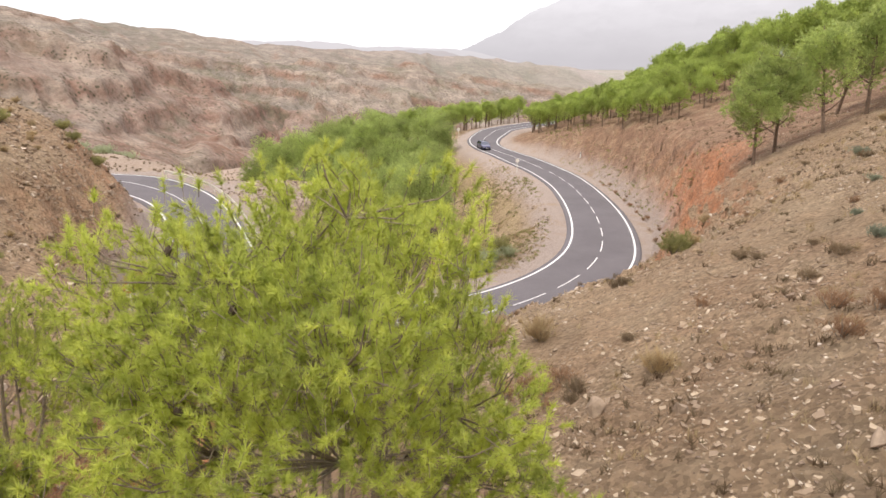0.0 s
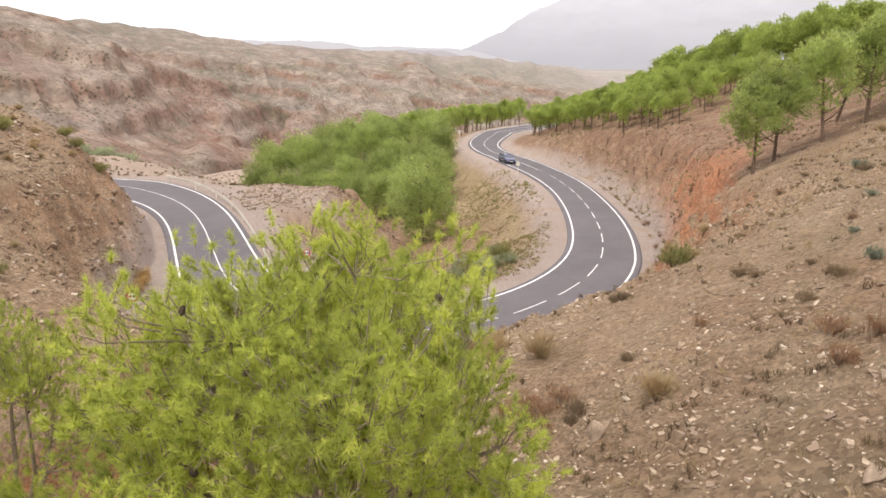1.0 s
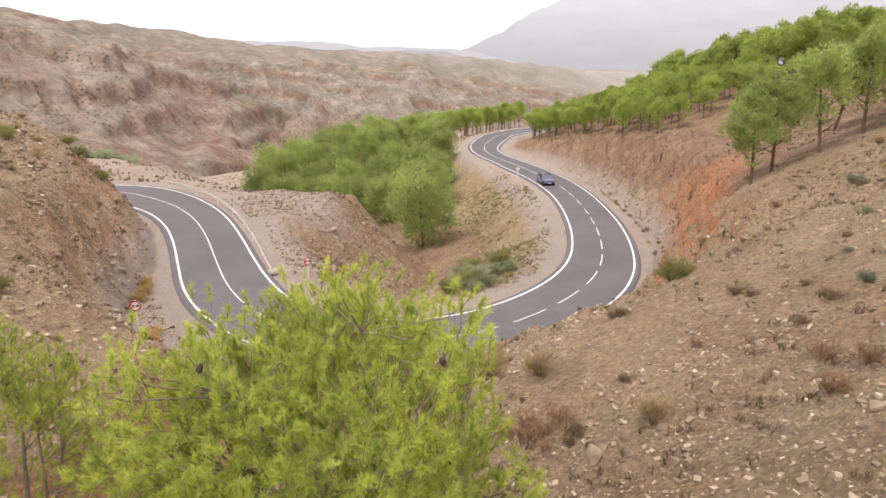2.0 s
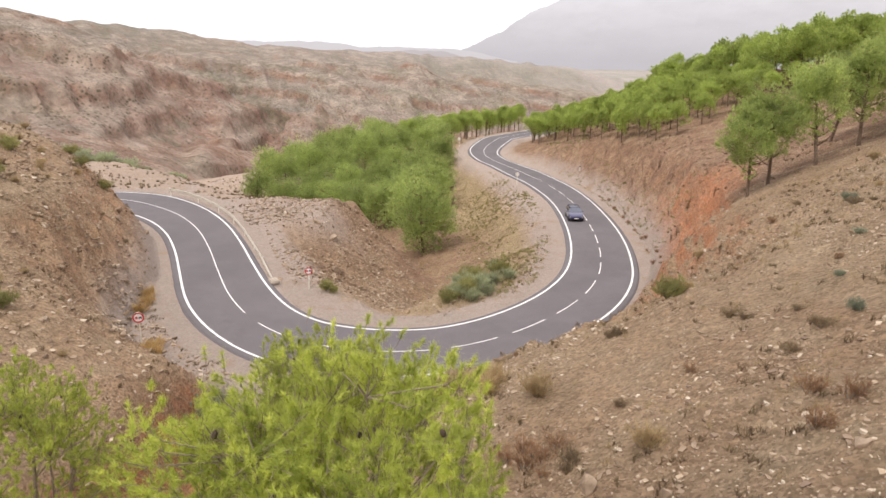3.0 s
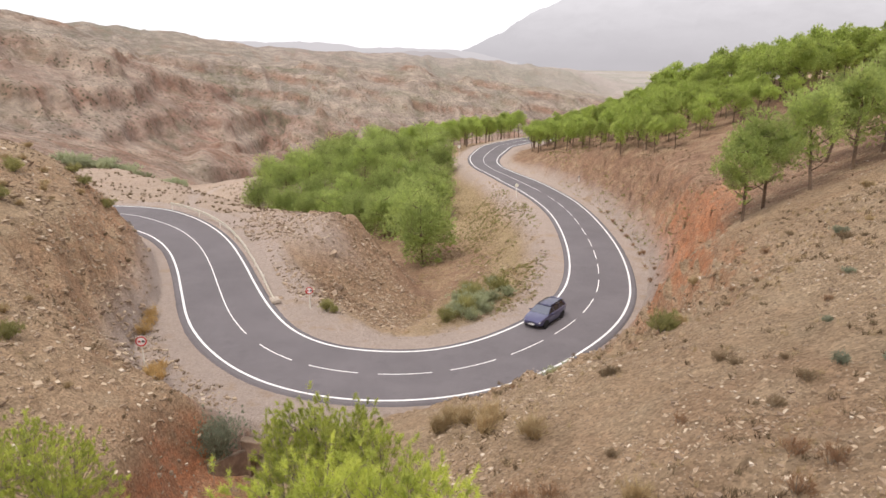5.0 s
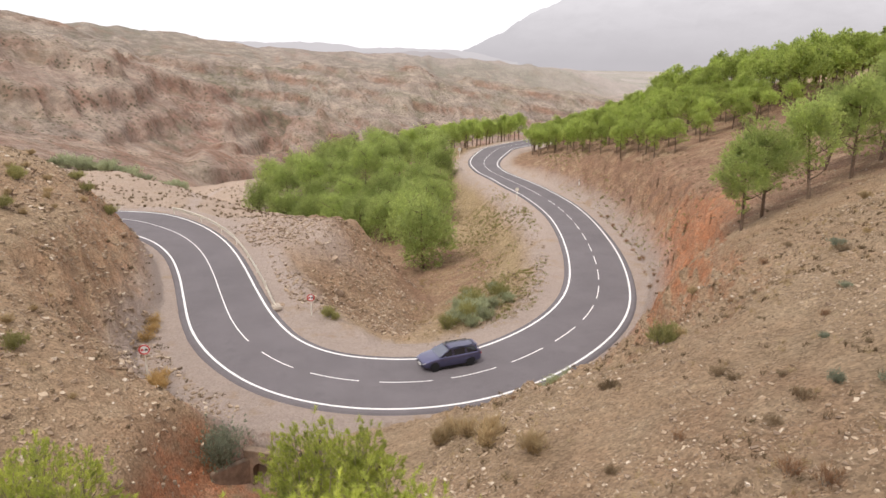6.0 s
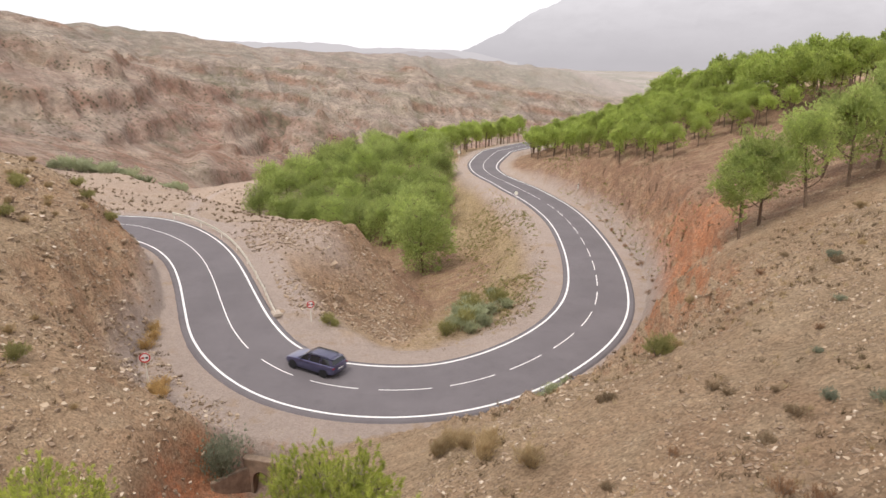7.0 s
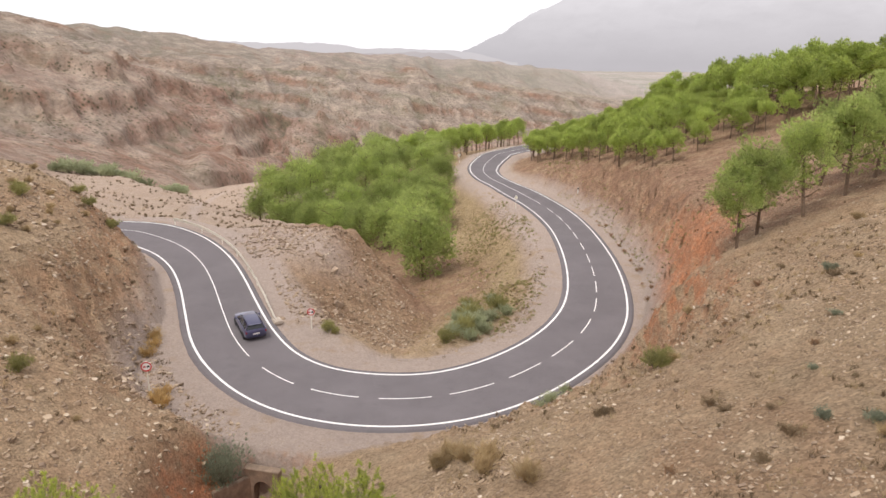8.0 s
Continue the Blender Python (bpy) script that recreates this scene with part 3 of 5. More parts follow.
def ribbon(name, offsets, lift, mat, start=0.0, end=1e9, thick=0.0):
    """A strip along the road between two offsets from the centre line (each a number, or a function of the half width)."""
    at = np.r_[max(start, 0.0), ALONG[(ALONG > start + 0.01) & (ALONG < end - 0.01)], min(end, ALONG[-1])]
    line = np.stack([np.interp(at, ALONG, LINE[:, c]) for c in range(4)], 1)
    left = np.stack([np.interp(at, ALONG, LEFT[:, c]) for c in range(2)], 1)
    half, k = line[:, 3], at
    rows = []
    for off, drop in offsets:
        o = off(half) if callable(off) else np.full(len(k), off)
        p = line[:, :2] + left * o[:, None]
        rows.append(np.c_[p, line[:, 2] + lift - drop])
    n = len(k)
    verts = np.vstack(rows)
    faces = []
    for a in range(len(rows) - 1):
        i = np.arange(n - 1)
        faces.append(np.stack([a * n + i, a * n + i + 1, (a + 1) * n + i + 1, (a + 1) * n + i], 1))
    return from_arrays(name, verts, np.vstack(faces)[:, ::-1], mat)


def road():
    camber = [(lambda h: -h - 0.55, 0.16), (lambda h: -h - 0.42, 0.02), (lambda h: -h - 0.3, 0.0), (0.0, 0.0), (lambda h: h + 0.3, 0.0), (lambda h: h + 0.42, 0.02), (lambda h: h + 0.6, 0.16)]
    tarmac = tagged(new("road", ribbon("road", camber, 0.0, ASPHALT)), "grey asphalt mountain road with white lines", "road", kind="structure")
    for side in (-1, 1):
        pair = [(lambda h, s=side: s * h - 0.085, 0.0), (lambda h, s=side: s * h + 0.085, 0.0)]
        child("edge_line", ribbon("edge_line", pair, 0.006, PAINT), tarmac, "white painted edge line")
    middle = [(-0.045, 0.0), (0.045, 0.0)]
    child("centre_line", ribbon("centre_line", middle, 0.006, PAINT, 0, SOLID_END), tarmac, "solid white centre line")
    child("centre_line", ribbon("centre_line", middle, 0.006, PAINT, DASH_END, 1e9), tarmac, "solid white centre line")
    for at in DASHES:
        child("dash", ribbon("dash", middle, 0.006, PAINT, at, at + 3.4), tarmac)


SOLID_END, DASH_END = 138.0, 221.8
DASHES = [141.3, 146.1, 151.2, 156.2, 161.6, 166.9, 172.0, 177.2, 182.4, 187.6, 192.7, 197.6, 202.3, 206.9, 211.6, 216.4]
road()

# ---------- plants ----------

def needles(rng, spots, ways, count, length, width, spread):
    """Tufts: count thin triangles at each spot, fanned about its way."""
    n = len(spots) * count
    p = np.repeat(spots, count, axis=0)
    d = np.repeat(ways, count, axis=0) + rng.normal(0, spread, (n, 3))
    d /= np.linalg.norm(d, axis=1)[:, None]
    side = np.cross(d, rng.normal(0, 1, (n, 3)))
    side /= np.linalg.norm(side, axis=1)[:, None] + 1e-9
    ln = length * rng.uniform(0.65, 1.15, (n, 1))
    w = width * rng.uniform(0.7, 1.2, (n, 1))
    back = p - d * ln * 0.12
    return np.stack([back - side * w / 2, back + side * w / 2, p + d * ln], 1).reshape(-1, 3)


def triangles(name, corners, mat):
    return from_arrays(name, corners, np.arange(len(corners)).reshape(-1, 3), mat)


def limb(rods, points, r0, r1):
    n = len(points) - 1
    for k in range(n):
        rods.append((*points[k], *points[k + 1], r0 + (r1 - r0) * k / n, r0 + (r1 - r0) * (k + 1) / n))


def sticks(name, rods, sides, mat):
    """One mesh of tapered rods: from, to, and the radius at each end."""
    rods = np.array(rods, float)
    a, b = rods[:, 0:3], rods[:, 3:6]
    d = (b - a) / (np.linalg.norm(b - a, axis=1)[:, None] + 1e-9)
    u = np.cross(d, np.where(np.abs(d[:, 2:]) > 0.9, [[1.0, 0, 0]], [[0, 0, 1.0]]))
    u /= np.linalg.norm(u, axis=1)[:, None]
    v = np.cross(d, u)
    turn = 2 * np.pi * np.arange(sides) / sides
    ring = np.cos(turn)[None, :, None] * u[:, None] + np.sin(turn)[None, :, None] * v[:, None]
    corners = np.stack([a[:, None] + ring * rods[:, 6, None, None], b[:, None] + ring * rods[:, 7, None, None]], 1)
    k = np.arange(sides)
    quad = np.stack([k, (k + 1) % sides, sides + (k + 1) % sides, sides + k], 1)
    faces = quad[None] + (2 * sides * np.arange(len(rods)))[:, None, None]
    return from_arrays(name, corners.reshape(-1, 3), faces.reshape(-1, 4), mat, True)


def pine(seed, height, low, radius, clusters, tufts, count, length, width, mat, limbs=9, puff=0.26, shell=0.55, lean=0.05, sides=6):
    """Meshes of a pine: trunk with limbs and twigs, and a crown of needle tufts gathered in clusters. low: where the crown begins."""
    rng = np.random.default_rng(seed)
    rods = []
    tilt = rng.normal(0, lean, 2) * height
    mid = np.array([tilt[0] * 0.6 + rng.normal(0, 0.02) * height, tilt[1] * 0.5, height * 0.5])
    top = np.array([tilt[0], tilt[1], height * 0.78])
    stem = [np.array([0, 0, -0.5]), np.array([tilt[0] * 0.05, 0, height * 0.05]), mid * 0.55, mid, (mid + top) / 2, top]
    limb(rods, stem, height * 0.019, height * 0.005)
    heart = np.array([tilt[0] * 0.8, tilt[1] * 0.8, (height + low) / 2])
    tall = (height - low) / 2
    # where the clusters of needles sit: mostly near the outside of a lumpy crown
    way = rng.normal(0, 1, (clusters, 3))
    way /= np.linalg.norm(way, axis=1)[:, None]
    way[:, 2] = np.where((way[:, 2] < -0.3) & (rng.uniform(0, 1, clusters) < 0.5), -way[:, 2], way[:, 2])
    lump = 0.86 + 0.95 * fbm(way[:, 0] * 3 + seed, way[:, 1] * 3 + way[:, 2] * 2.5, 1.2, 2, seed)
    deep = shell + (1 - shell) * rng.uniform(0, 1, clusters) ** 0.6
    centre = heart + way * (deep * lump)[:, None] * np.array([radius, radius, tall]) * (1 - puff * 0.5)
    # limbs reach for groups of clusters, twigs for each one
    tips = []
    for k in range(limbs):
        f = low / height + (0.86 - low / height) * (k + 0.3) / limbs
        z = f * height
        base = np.array([np.interp(z, [q[2] for q in stem], [q[c] for q in stem]) for c in (0, 1)] + [z])
        turn = k * 2.4 + rng.normal(0, 0.3)
        reach = radius * rng.uniform(0.42, 0.62) * (1 - 0.5 * max(0, (f - 0.6) / 0.4))
        tip = base + np.array([math.cos(turn) * reach, math.sin(turn) * reach, reach * rng.uniform(0.35, 0.8)])
        limb(rods, [base, (base + tip) / 2 - np.array([0, 0, 0.07 * reach]), tip], height * 0.0068, height * 0.003)
        tips += [tip, (base + tip) / 2]
    tips.append(top)
    tips = np.array(tips)
    for c in centre:
        cost = np.linalg.norm(tips - c, axis=1) + np.maximum(0, tips[:, 2] - c[2]) * 1.5
        a = tips[np.argmin(cost)]
        bend = a + (c - a) * 0.5 + np.array([0, 0, -0.08 * np.linalg.norm(c - a)])
        limb(rods, [a, bend, c], height * 0.0025, height * 0.0012)
    wood = sticks("trunk", rods, sides, BARK)
    per = max(1, tufts // clusters)
    size = radius * puff * rng.uniform(0.7, 1.35, clusters)
    p = np.repeat(centre, per, axis=0)
    off = rng.normal(0, 1, p.shape)
    off *= (rng.uniform(0.2, 1, len(off)) ** 0.45 / np.linalg.norm(off, axis=1))[:, None]
    off[:, 2] = off[:, 2] * 0.8
    p = p + off * np.repeat(size, per)[:, None]
    out = p - heart
    out /= np.linalg.norm(out, axis=1)[:, None]
    aim = off * 0.7 + out * 0.5 + np.array([0, 0, 0.6])
    aim /= np.linalg.norm(aim, axis=1)[:, None]
    crown = triangles("crown", needles(rng, p, aim, count, length, width, 0.42), mat)
    return wood, crown, centre


def young_pine(seed, height, low, radius, clusters, mat):
    """A vase-shaped young pine: leaders that fork low down, long rising branches, and upright brushes of needles at their ends."""
    rng = np.random.default_rng(seed)
    rods = []
    fork = np.array([0.0, 0.0, max(0.3, low - 0.25)])
    limb(rods, [np.array([0, 0, -0.5]), fork * np.array([1, 1, 0.5]), fork], height * 0.021, height * 0.015)
    heart, tall = np.array([0.0, 0.0, low + (height - low) * 0.42]), height - low
    joints = []
    for k in range(7):
        turn, lean = k * 2.4 + rng.normal(0, 0.2), (0.12 if k == 0 else rng.uniform(0.3, 0.62))
        top = np.array([math.cos(turn) * radius * lean, math.sin(turn) * radius * lean, low + tall * (0.86 - 0.45 * lean + rng.normal(0, 0.04))])
        bow = np.array([math.cos(turn), math.sin(turn), 0]) * radius * 0.16
        path = [fork + (top - fork) * f + bow * math.sin(math.pi * f) + rng.normal(0, 0.03, 3) * (0 < f < 1) for f in (0, 0.2, 0.4, 0.6, 0.8, 1.0)]
        limb(rods, path, height * 0.0095, height * 0.0022)
        joints += [(p, height * 0.0095 * (1 - 0.14 * i)) for i, p in enumerate(path)][1:]
    spots_at = np.array([p for p, _ in joints])
    # ends of the branches: an uneven dome, dense outside, open within
    way = rng.normal(0, 1, (clusters, 3))
    way /= np.linalg.norm(way, axis=1)[:, None]
    way[:, 2] = np.where(way[:, 2] < -0.55, -way[:, 2], way[:, 2])
    lump = 0.93 + 0.5 * fbm(way[:, 0] * 3 + seed, way[:, 1] * 3 + way[:, 2] * 2, 1.1, 2, seed)
    deep = 0.45 + 0.5 * rng.uniform(0, 1, clusters) ** 0.55
    up = np.where(way[:, 2] > 0, tall * 0.58, tall * 0.46)
    ends = heart + way * np.stack([radius * deep * lump, radius * deep * lump, up * deep * lump], 1)
    base, aim = [], []
    for c in ends:
        cost = np.linalg.norm((spots_at - c) * np.array([1, 1, 0.7]), axis=1) + np.maximum(0, spots_at[:, 2] - c[2] + 0.25) * 2.5
        a = spots_at[np.argmin(cost)]
        out = (c - a) * np.array([1, 1, 0])
        m1, m2 = a + (c - a) * 0.4 + out * 0.12, a + (c - a) * 0.75 + out * 0.10 - np.array([0, 0, 0.04])
        limb(rods, [a, m1, m2, c], 0.012, 0.005)
        for q in range(10):
            start = m2 + (c - m2) * rng.uniform(0.2, 1.0) + rng.normal(0, 0.16, 3)
            d = 0.6 * (c - heart) / radius + np.array([0, 0, 0.5]) + rng.normal(0, 0.5, 3)
            d /= np.linalg.norm(d)
            tip = start + d * rng.uniform(0.09, 0.20)
            rods.append((*(start - d * 0.1), *tip, 0.004, 0.003))
            for f in np.linspace(0.3, 1.0, 3):
                base.append(start + (tip - start) * f)
                aim.append(d)
    wood = sticks("trunk", rods, 6, YOUNG_BARK)
    crown = triangles("crown", needles(rng, np.array(base), np.array(aim), 30, 0.105, 0.0085, 0.75), mat)
    return wood, crown, ends


def plant_pine(meshes, x, y, turn, size, label, group, sink=0.25):
    root = new("pine_tree")
    root.matrix_basis = pose(x, y, level(x, y) - sink, 0, 0, turn) @ Matrix.Diagonal((size, size, size, 1))
    child("trunk", meshes[0], root, "brown bark trunk with limbs")
    child("crown", meshes[1], root)
    return tagged(root, label, "tree", group)


def trees():
    # the young pines on the slope in front of the camera
    cone_bm = bmesh.new()
    bmesh.ops.create_icosphere(cone_bm, subdivisions=1, radius=0.045)
    bmesh.ops.scale(cone_bm, vec=(0.8, 0.8, 1.3), verts=cone_bm.verts)
    cone = mesh_of("cone", cone_bm, plain("pine_cone", (0.085, 0.062, 0.045), 0.9), False)
    rng = random.Random(5)
    for seed, x, y, top, r, turn, low, clusters in NEAR_PINES:
        h = top - level(x, y) + 0.25
        meshes = young_pine(seed, h, low - level(x, y), r, clusters, NEEDLES_NEAR)
        t = plant_pine(meshes, x, y, turn, 1.0, "young Aleppo pine with bright yellow-green needles", "young pines by the ravine")
        for e in rng.sample(list(meshes[2]), 30):
            child("cone", cone, t, "", pose(e[0] * 0.93, e[1] * 0.93, e[2] - 0.15, rng.uniform(-40, 40), rng.uniform(-40, 40)))
    # pines at the top of the cutting
    kinds = [pine(20 + k, 7.6, 1.35, 2.25, 80, 4400, 11, 0.21, 0.028, NEEDLES, 10, 0.27, 0.4, 0.07, 7) for k in range(4)]
    for k, (x, y, size, turn) in enumerate(CUTTING_PINES):
        plant_pine(kinds[k % 4], x, y, turn, size, "pine with a bare leaning trunk and rounded green crown", "pines above the road cutting")
    # the clump in the ravine
    bushy = [pine(40 + k, 9.3, -0.2, 3.7, 72, 3300, 9, 0.36, 0.06, NEEDLES, 8, 0.36, 0.5, 0.02, 5) for k in range(4)]
    for k, (x, y, size, turn) in enumerate(RAVINE_PINES):
        plant_pine(bushy[k % 4], x, y, turn, size, "dense green pine growing in the ravine", "pines in the ravine", 1.3)
    # the planted wood on the hill
    small = [pine(60 + k, 5.8, 1.35, 1.95, 30, 960, 8, 0.30, 0.062, NEEDLES_WOOD, 5, 0.34, 0.45, 0.03, 5) for k in range(5)]
    rng = random.Random(11)
    placed = []
    for _ in range(6000):
        y = rng.uniform(87, 178)
        x = rng.uniform(17, 76)
        d, rz, half, s = near_road(np.array([x]), np.array([y]))
        if d[0] < 11.5 - 0.03 * (y - 60) or (y < 95 and x < 27 + 0.05 * (95 - y)):
            continue
        if x > 36 + 0.42 * (178 - y) or any((x - a) ** 2 + (y - b) ** 2 < 2.7 ** 2 for a, b in placed):
            continue
        placed.append((x, y))
        if len(placed) >= 300:
            break
    for k, (x, y) in enumerate(placed):
        plant_pine(small[k % 5], x, y, rng.uniform(0, 360), rng.uniform(0.75, 1.08) * (1.35 if x > 46 else 1.0), "slim planted pine with a bright green crown", "planted pines on the hill")
    # trees where the road leaves for the valley
    beyond = []
    for _ in range(900):
        x, y = rng.uniform(-16, 20), rng.uniform(148, 196)
        d = float(near_road(np.array([x]), np.array([y]))[0][0])
        if -26 < d < -6.5 and all((x - a) ** 2 + (y - b) ** 2 > 3.0 ** 2 for a, b in beyond) and len(beyond) < 46:
            beyond.append((x, y))
            plant_pine(small[len(beyond) % 5], x, y, rng.uniform(0, 360), rng.uniform(1.05, 1.4), "slim planted pine with a bright green crown", "pines beyond the far bend")


# seed, x, y, height of the top, crown radius, turn, height of the crown's foot, branch ends
NEAR_PINES = [(1, -1.25, 7.2, 15.0, 2.7, 20, 9.7, 440), (2, -2.35, 12.8, 12.65, 1.85, 80, 8.5, 220), (3, -9.6, 13.6, 11.7, 2.6, 140, 6.0, 230),
              (4, -4.1, 5.9, 13.0, 1.25, 200, 10.2, 80)]
CUTTING_PINES = [(19.0, 42.7, 0.86, 10), (20.9, 44.2, 0.95, 130), (23.7, 44.0, 0.98, 250), (27.5, 46.1, 1.05, 60), (30.8, 48.4, 1.1, 200),
                 (32.5, 46.5, 1.1, 15), (29.5, 53.0, 1.0, 100), (34.0, 52.5, 1.1, 320), (36.5, 47.0, 1.1, 170), (38, 55, 1.1, 75)]
RAVINE_PINES = [(-2.6, 85.6, 1.22, 0), (-4.0, 95.5, 1.15, 45), (-9.2, 103, 1.0, 70), (-1.5, 106, 1.0, 150), (-13.5, 109, 0.95, 40), (-5.5, 112, 1.05, 200), (-1.2, 117, 1.02, 300),
                (-18.5, 113, 0.98, 120), (-11, 119, 1.08, 250), (-4, 122, 1.12, 10), (-0.5, 127, 0.9, 90), (-23.5, 118, 0.98, 330), (-17, 123, 1.08, 160), (-9.5, 129, 0.99, 220),
                (-29, 122, 0.98, 50), (-24, 128, 1.03, 280), (-15.5, 134, 1.08, 130), (-3, 135, 0.99, 20), (-34.5, 126, 0.98, 190), (-31, 133, 1.03, 240), (-21, 139, 1.08, 60),
                (-9, 142, 0.99, 310), (-1.5, 140, 0.94, 110), (-15, 148, 1.13, 80), (-4.5, 150, 0.99, 170), (-26, 146, 1.08, 260), (-10, 158, 0.99, 30), (-21, 157, 1.13, 215),
                (-36, 141, 1.03, 100), (-32, 150, 1.08, 30), (-3.5, 160, 0.99, 75), (-16, 167, 1.13, 140), (-6, 170, 0.99, 290), (-27, 164, 1.13, 310), (-7, 121, 1.02, 33),
                (-20, 131, 1.03, 77), (-27, 137, 1.03, 99), (-12.5, 138, 1.08, 180), (-14.5, 113.5, 0.92, 15), (-20.5, 117.5, 0.92, 95), (-25.5, 121.5, 0.92, 205), (-7.5, 107, 1.05, 305)]
trees()


def bush(seed, r, h, tufts, count, length, width, mat, stems=9):
    rng = np.random.default_rng(seed)
    bm = bmesh.new()
    tips = []
    for k in range(stems):
        a = rng.uniform(0, 6.28)
        t = np.array([math.cos(a) * r * rng.uniform(0.2, 0.75), math.sin(a) * r * rng.uniform(0.2, 0.75), h * rng.uniform(0.5, 0.85)])
        tube(bm, (0, 0, -0.1), t, 0.018 * h + 0.006, 0.006, 4)
        tips.append(t)
    tips = np.array(tips)
    p = tips[rng.integers(0, stems, tufts)] * rng.uniform(0.35, 1.05, (tufts, 1)) + rng.normal(0, 1, (tufts, 3)) * np.array([r * 0.24, r * 0.24, h * 0.13])
    p[:, 2] = np.abs(p[:, 2])
    way = p * np.array([1, 1, 0.4]) / r * 0.6 + np.array([0, 0, 0.8])
    return mesh_of("woody_base", bm, TWIG), triangles("foliage", needles(rng, p, way / np.linalg.norm(way, axis=1)[:, None], count, length, width, 0.4), mat)


def plant_bush(name, meshes, x, y, size, label, group, category="shrub"):
    root = new(name)
    root.matrix_basis = pose(x, y, level(x, y) - 0.03, 0, 0, x * 57 + y * 31) @ Matrix.Diagonal((size, size, size, 1))
    child("woody_base", meshes[0], root)
    child("foliage", meshes[1], root)
    return tagged(root, label, category, group)

# ---------- backdrop: far hills and the clouded mountain ----------

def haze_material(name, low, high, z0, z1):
    """Far land as through mist: haze painted as a glow of its own, fading upwards into the cloud's colour."""
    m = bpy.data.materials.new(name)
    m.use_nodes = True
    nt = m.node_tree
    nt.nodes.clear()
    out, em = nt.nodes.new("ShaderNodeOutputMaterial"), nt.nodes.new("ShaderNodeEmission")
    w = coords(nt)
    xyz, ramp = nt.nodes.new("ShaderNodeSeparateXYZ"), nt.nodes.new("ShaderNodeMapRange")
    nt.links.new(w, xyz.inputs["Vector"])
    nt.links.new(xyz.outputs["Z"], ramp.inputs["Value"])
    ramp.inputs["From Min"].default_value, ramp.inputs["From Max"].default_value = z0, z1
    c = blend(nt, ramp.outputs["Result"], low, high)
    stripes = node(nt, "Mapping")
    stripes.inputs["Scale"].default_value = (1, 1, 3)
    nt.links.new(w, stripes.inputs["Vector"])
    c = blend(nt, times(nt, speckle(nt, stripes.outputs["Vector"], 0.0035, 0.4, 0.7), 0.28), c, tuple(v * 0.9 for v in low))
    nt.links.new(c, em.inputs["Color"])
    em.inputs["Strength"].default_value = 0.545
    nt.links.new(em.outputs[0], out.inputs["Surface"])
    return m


def far_ridge(name, r, bearings, heights, foot, rough, seed, mat, label):
    """A range of hills: a crest along the bearings, sloping down on both sides."""
    b = np.linspace(bearings[0], bearings[-1], 260)
    crest = np.interp(b, bearings, heights)
    crest = crest + rough * (fbm(b * 10, b * 0, 22, 5, seed) * 2) + rough * 0.4 * fbm(b * 10, b * 0, 3, 3, seed + 9)
    rows = []
    for k, (dr, f) in enumerate(((-0.22, 0.0), (-0.14, 0.25), (-0.07, 0.62), (-0.02, 0.92), (0.0, 1.0), (0.08, 0.4))):
        rr = r * (1 + dr + 0.02 * fbm(b * 10, b * 0 + k * 5, 9, 3, seed + 3) * 2)
        z = foot + (crest - foot) * f
        rows.append(np.stack([rr * np.sin(np.radians(b)), rr * np.cos(np.radians(b)), z], 1))
    n = len(b)
    i = np.arange(n - 1)
    faces = np.vstack([np.stack([k * n + i, k * n + i + 1, (k + 1) * n + i + 1, (k + 1) * n + i], 1) for k in range(len(rows) - 1)])
    tagged(new(name, from_arrays(name, np.vstack(rows), faces, mat, True)), label, "backdrop", kind="structure")


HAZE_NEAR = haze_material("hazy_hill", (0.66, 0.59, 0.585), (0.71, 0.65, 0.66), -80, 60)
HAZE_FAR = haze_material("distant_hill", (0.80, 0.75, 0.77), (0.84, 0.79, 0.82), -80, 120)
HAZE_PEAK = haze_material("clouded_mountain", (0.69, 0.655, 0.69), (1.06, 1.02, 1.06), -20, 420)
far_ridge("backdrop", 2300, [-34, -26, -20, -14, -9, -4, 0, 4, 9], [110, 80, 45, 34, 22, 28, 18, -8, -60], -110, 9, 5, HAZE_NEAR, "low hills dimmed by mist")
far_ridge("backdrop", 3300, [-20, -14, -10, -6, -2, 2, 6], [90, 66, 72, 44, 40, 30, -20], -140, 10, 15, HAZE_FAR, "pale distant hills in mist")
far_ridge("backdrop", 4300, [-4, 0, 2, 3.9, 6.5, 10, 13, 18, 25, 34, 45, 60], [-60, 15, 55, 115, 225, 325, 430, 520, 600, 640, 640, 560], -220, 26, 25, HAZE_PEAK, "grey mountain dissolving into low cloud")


# ---------- guard rail, signs, culvert ----------

def beside(s, off):
    """The place at s metres along the road, off metres from its centre line, and the way of travel."""
    p = [np.interp(s, ALONG, LINE[:, k]) for k in range(4)]
    l = np.array([np.interp(s, ALONG, LEFT[:, k]) for k in range(2)])
    off = off(p[3]) if callable(off) else off
    return p[0] + l[0] * off, p[1] + l[1] * off, p[2], math.atan2(-l[0], l[1])


